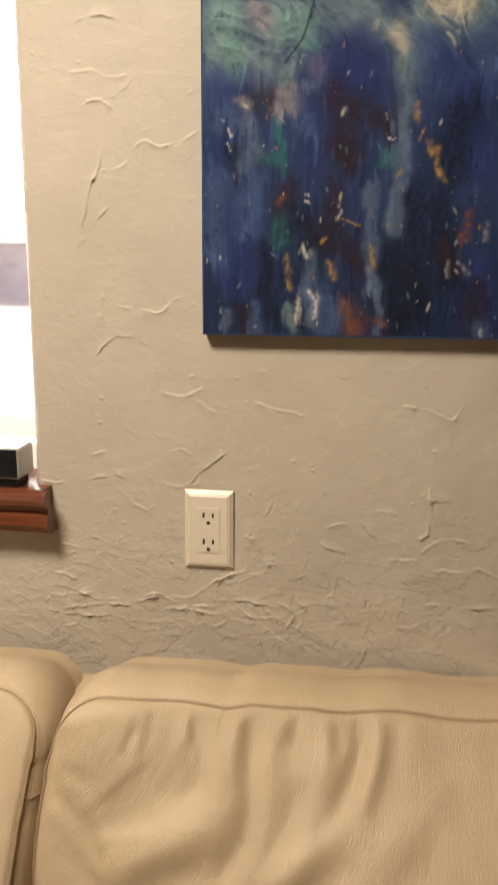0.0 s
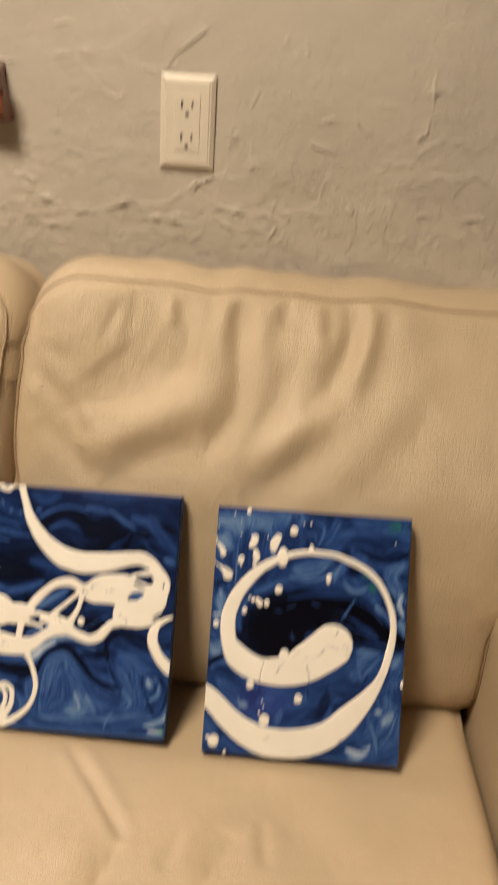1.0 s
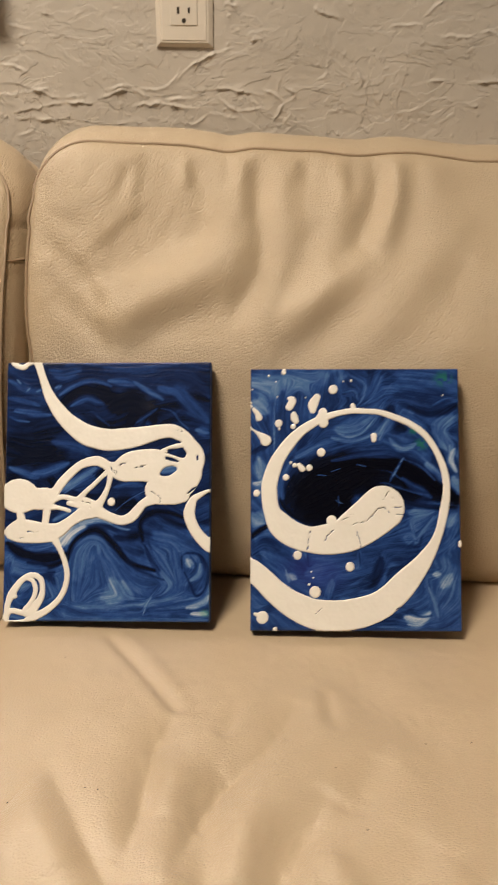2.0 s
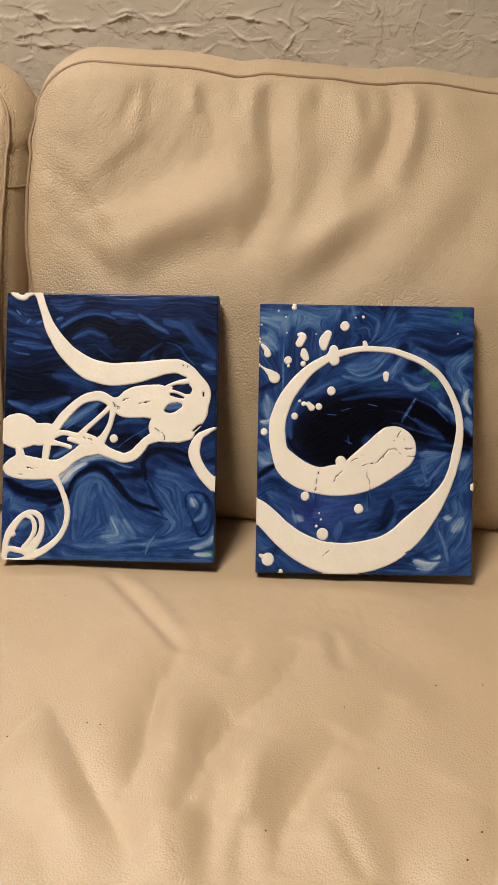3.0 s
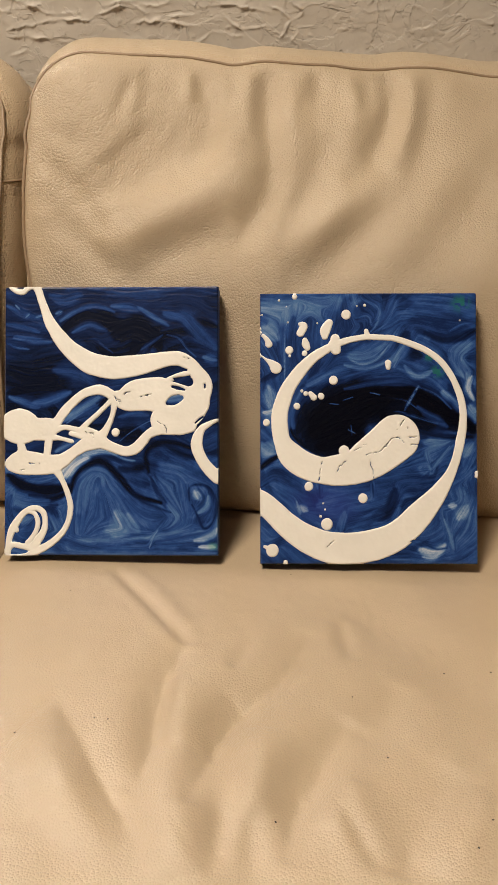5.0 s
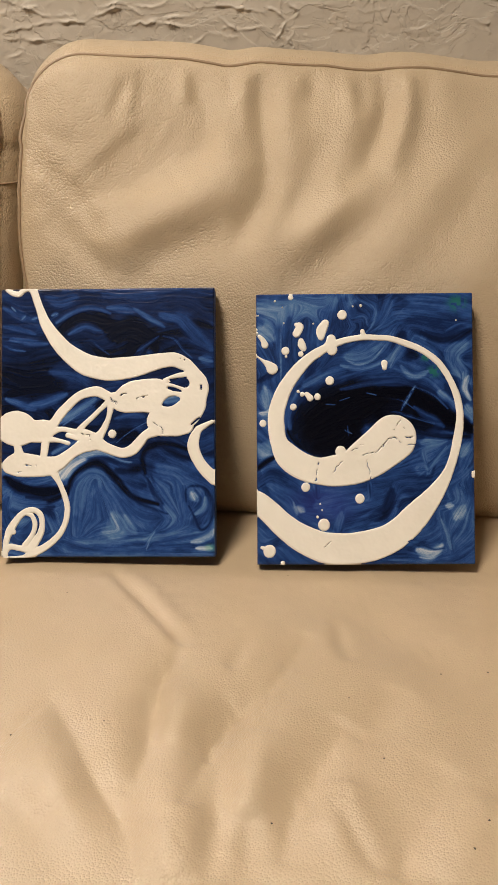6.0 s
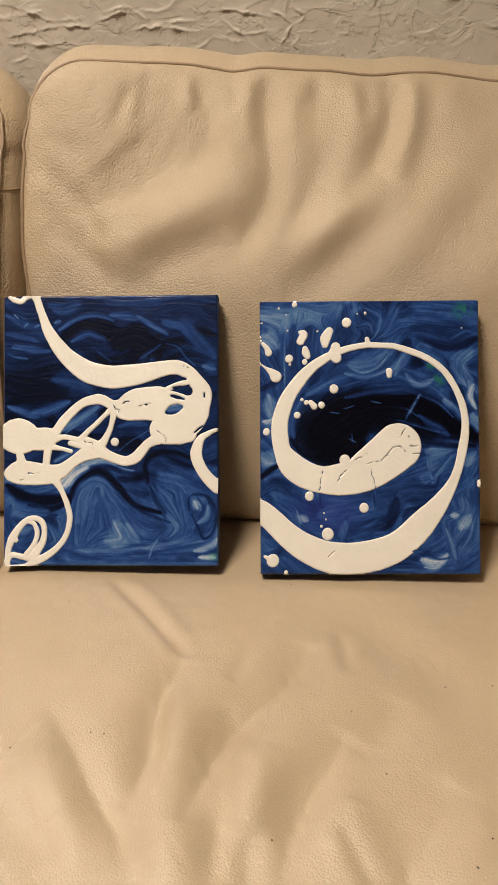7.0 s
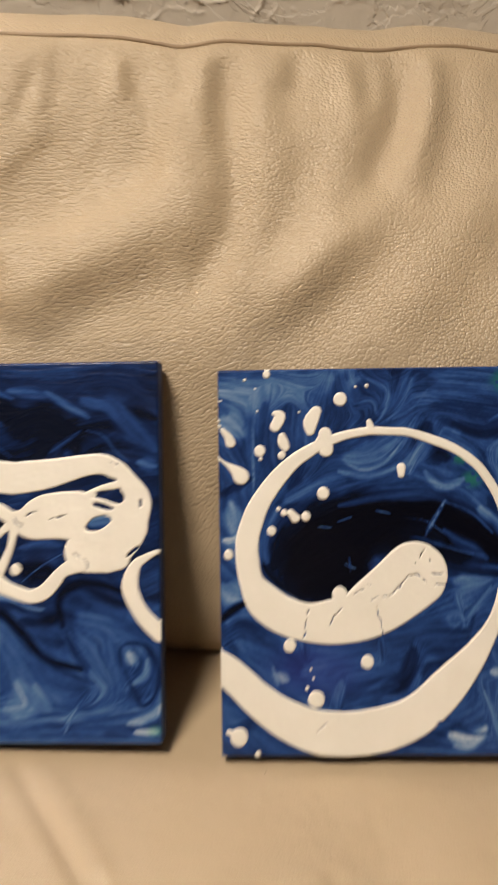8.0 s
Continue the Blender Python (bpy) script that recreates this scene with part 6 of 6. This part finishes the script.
bpy.context.view_layer.update()
seat_top = bpy.data.objects["seat_cushion"]
LINT = [(-0.011, -0.719), (-0.001, -0.721), (0.196, -0.745), (0.176, -0.689), (0.251, -0.655), (0.287, -0.654), (0.133, -0.522), (0.119, -0.796), (-0.064, -0.735), (-0.064, -0.561), (0.256, -0.794), (0.243, -0.814)]
for n, (lx, ly) in enumerate(LINT):
    hit, place, _, _ = seat_top.ray_cast(Vector((lx, ly, 0.6)), Vector((0, 0, -1)))
    lint_speck(place if hit else (lx, ly, 0.42), 0.0008 if n % 3 else 0.0006, n)
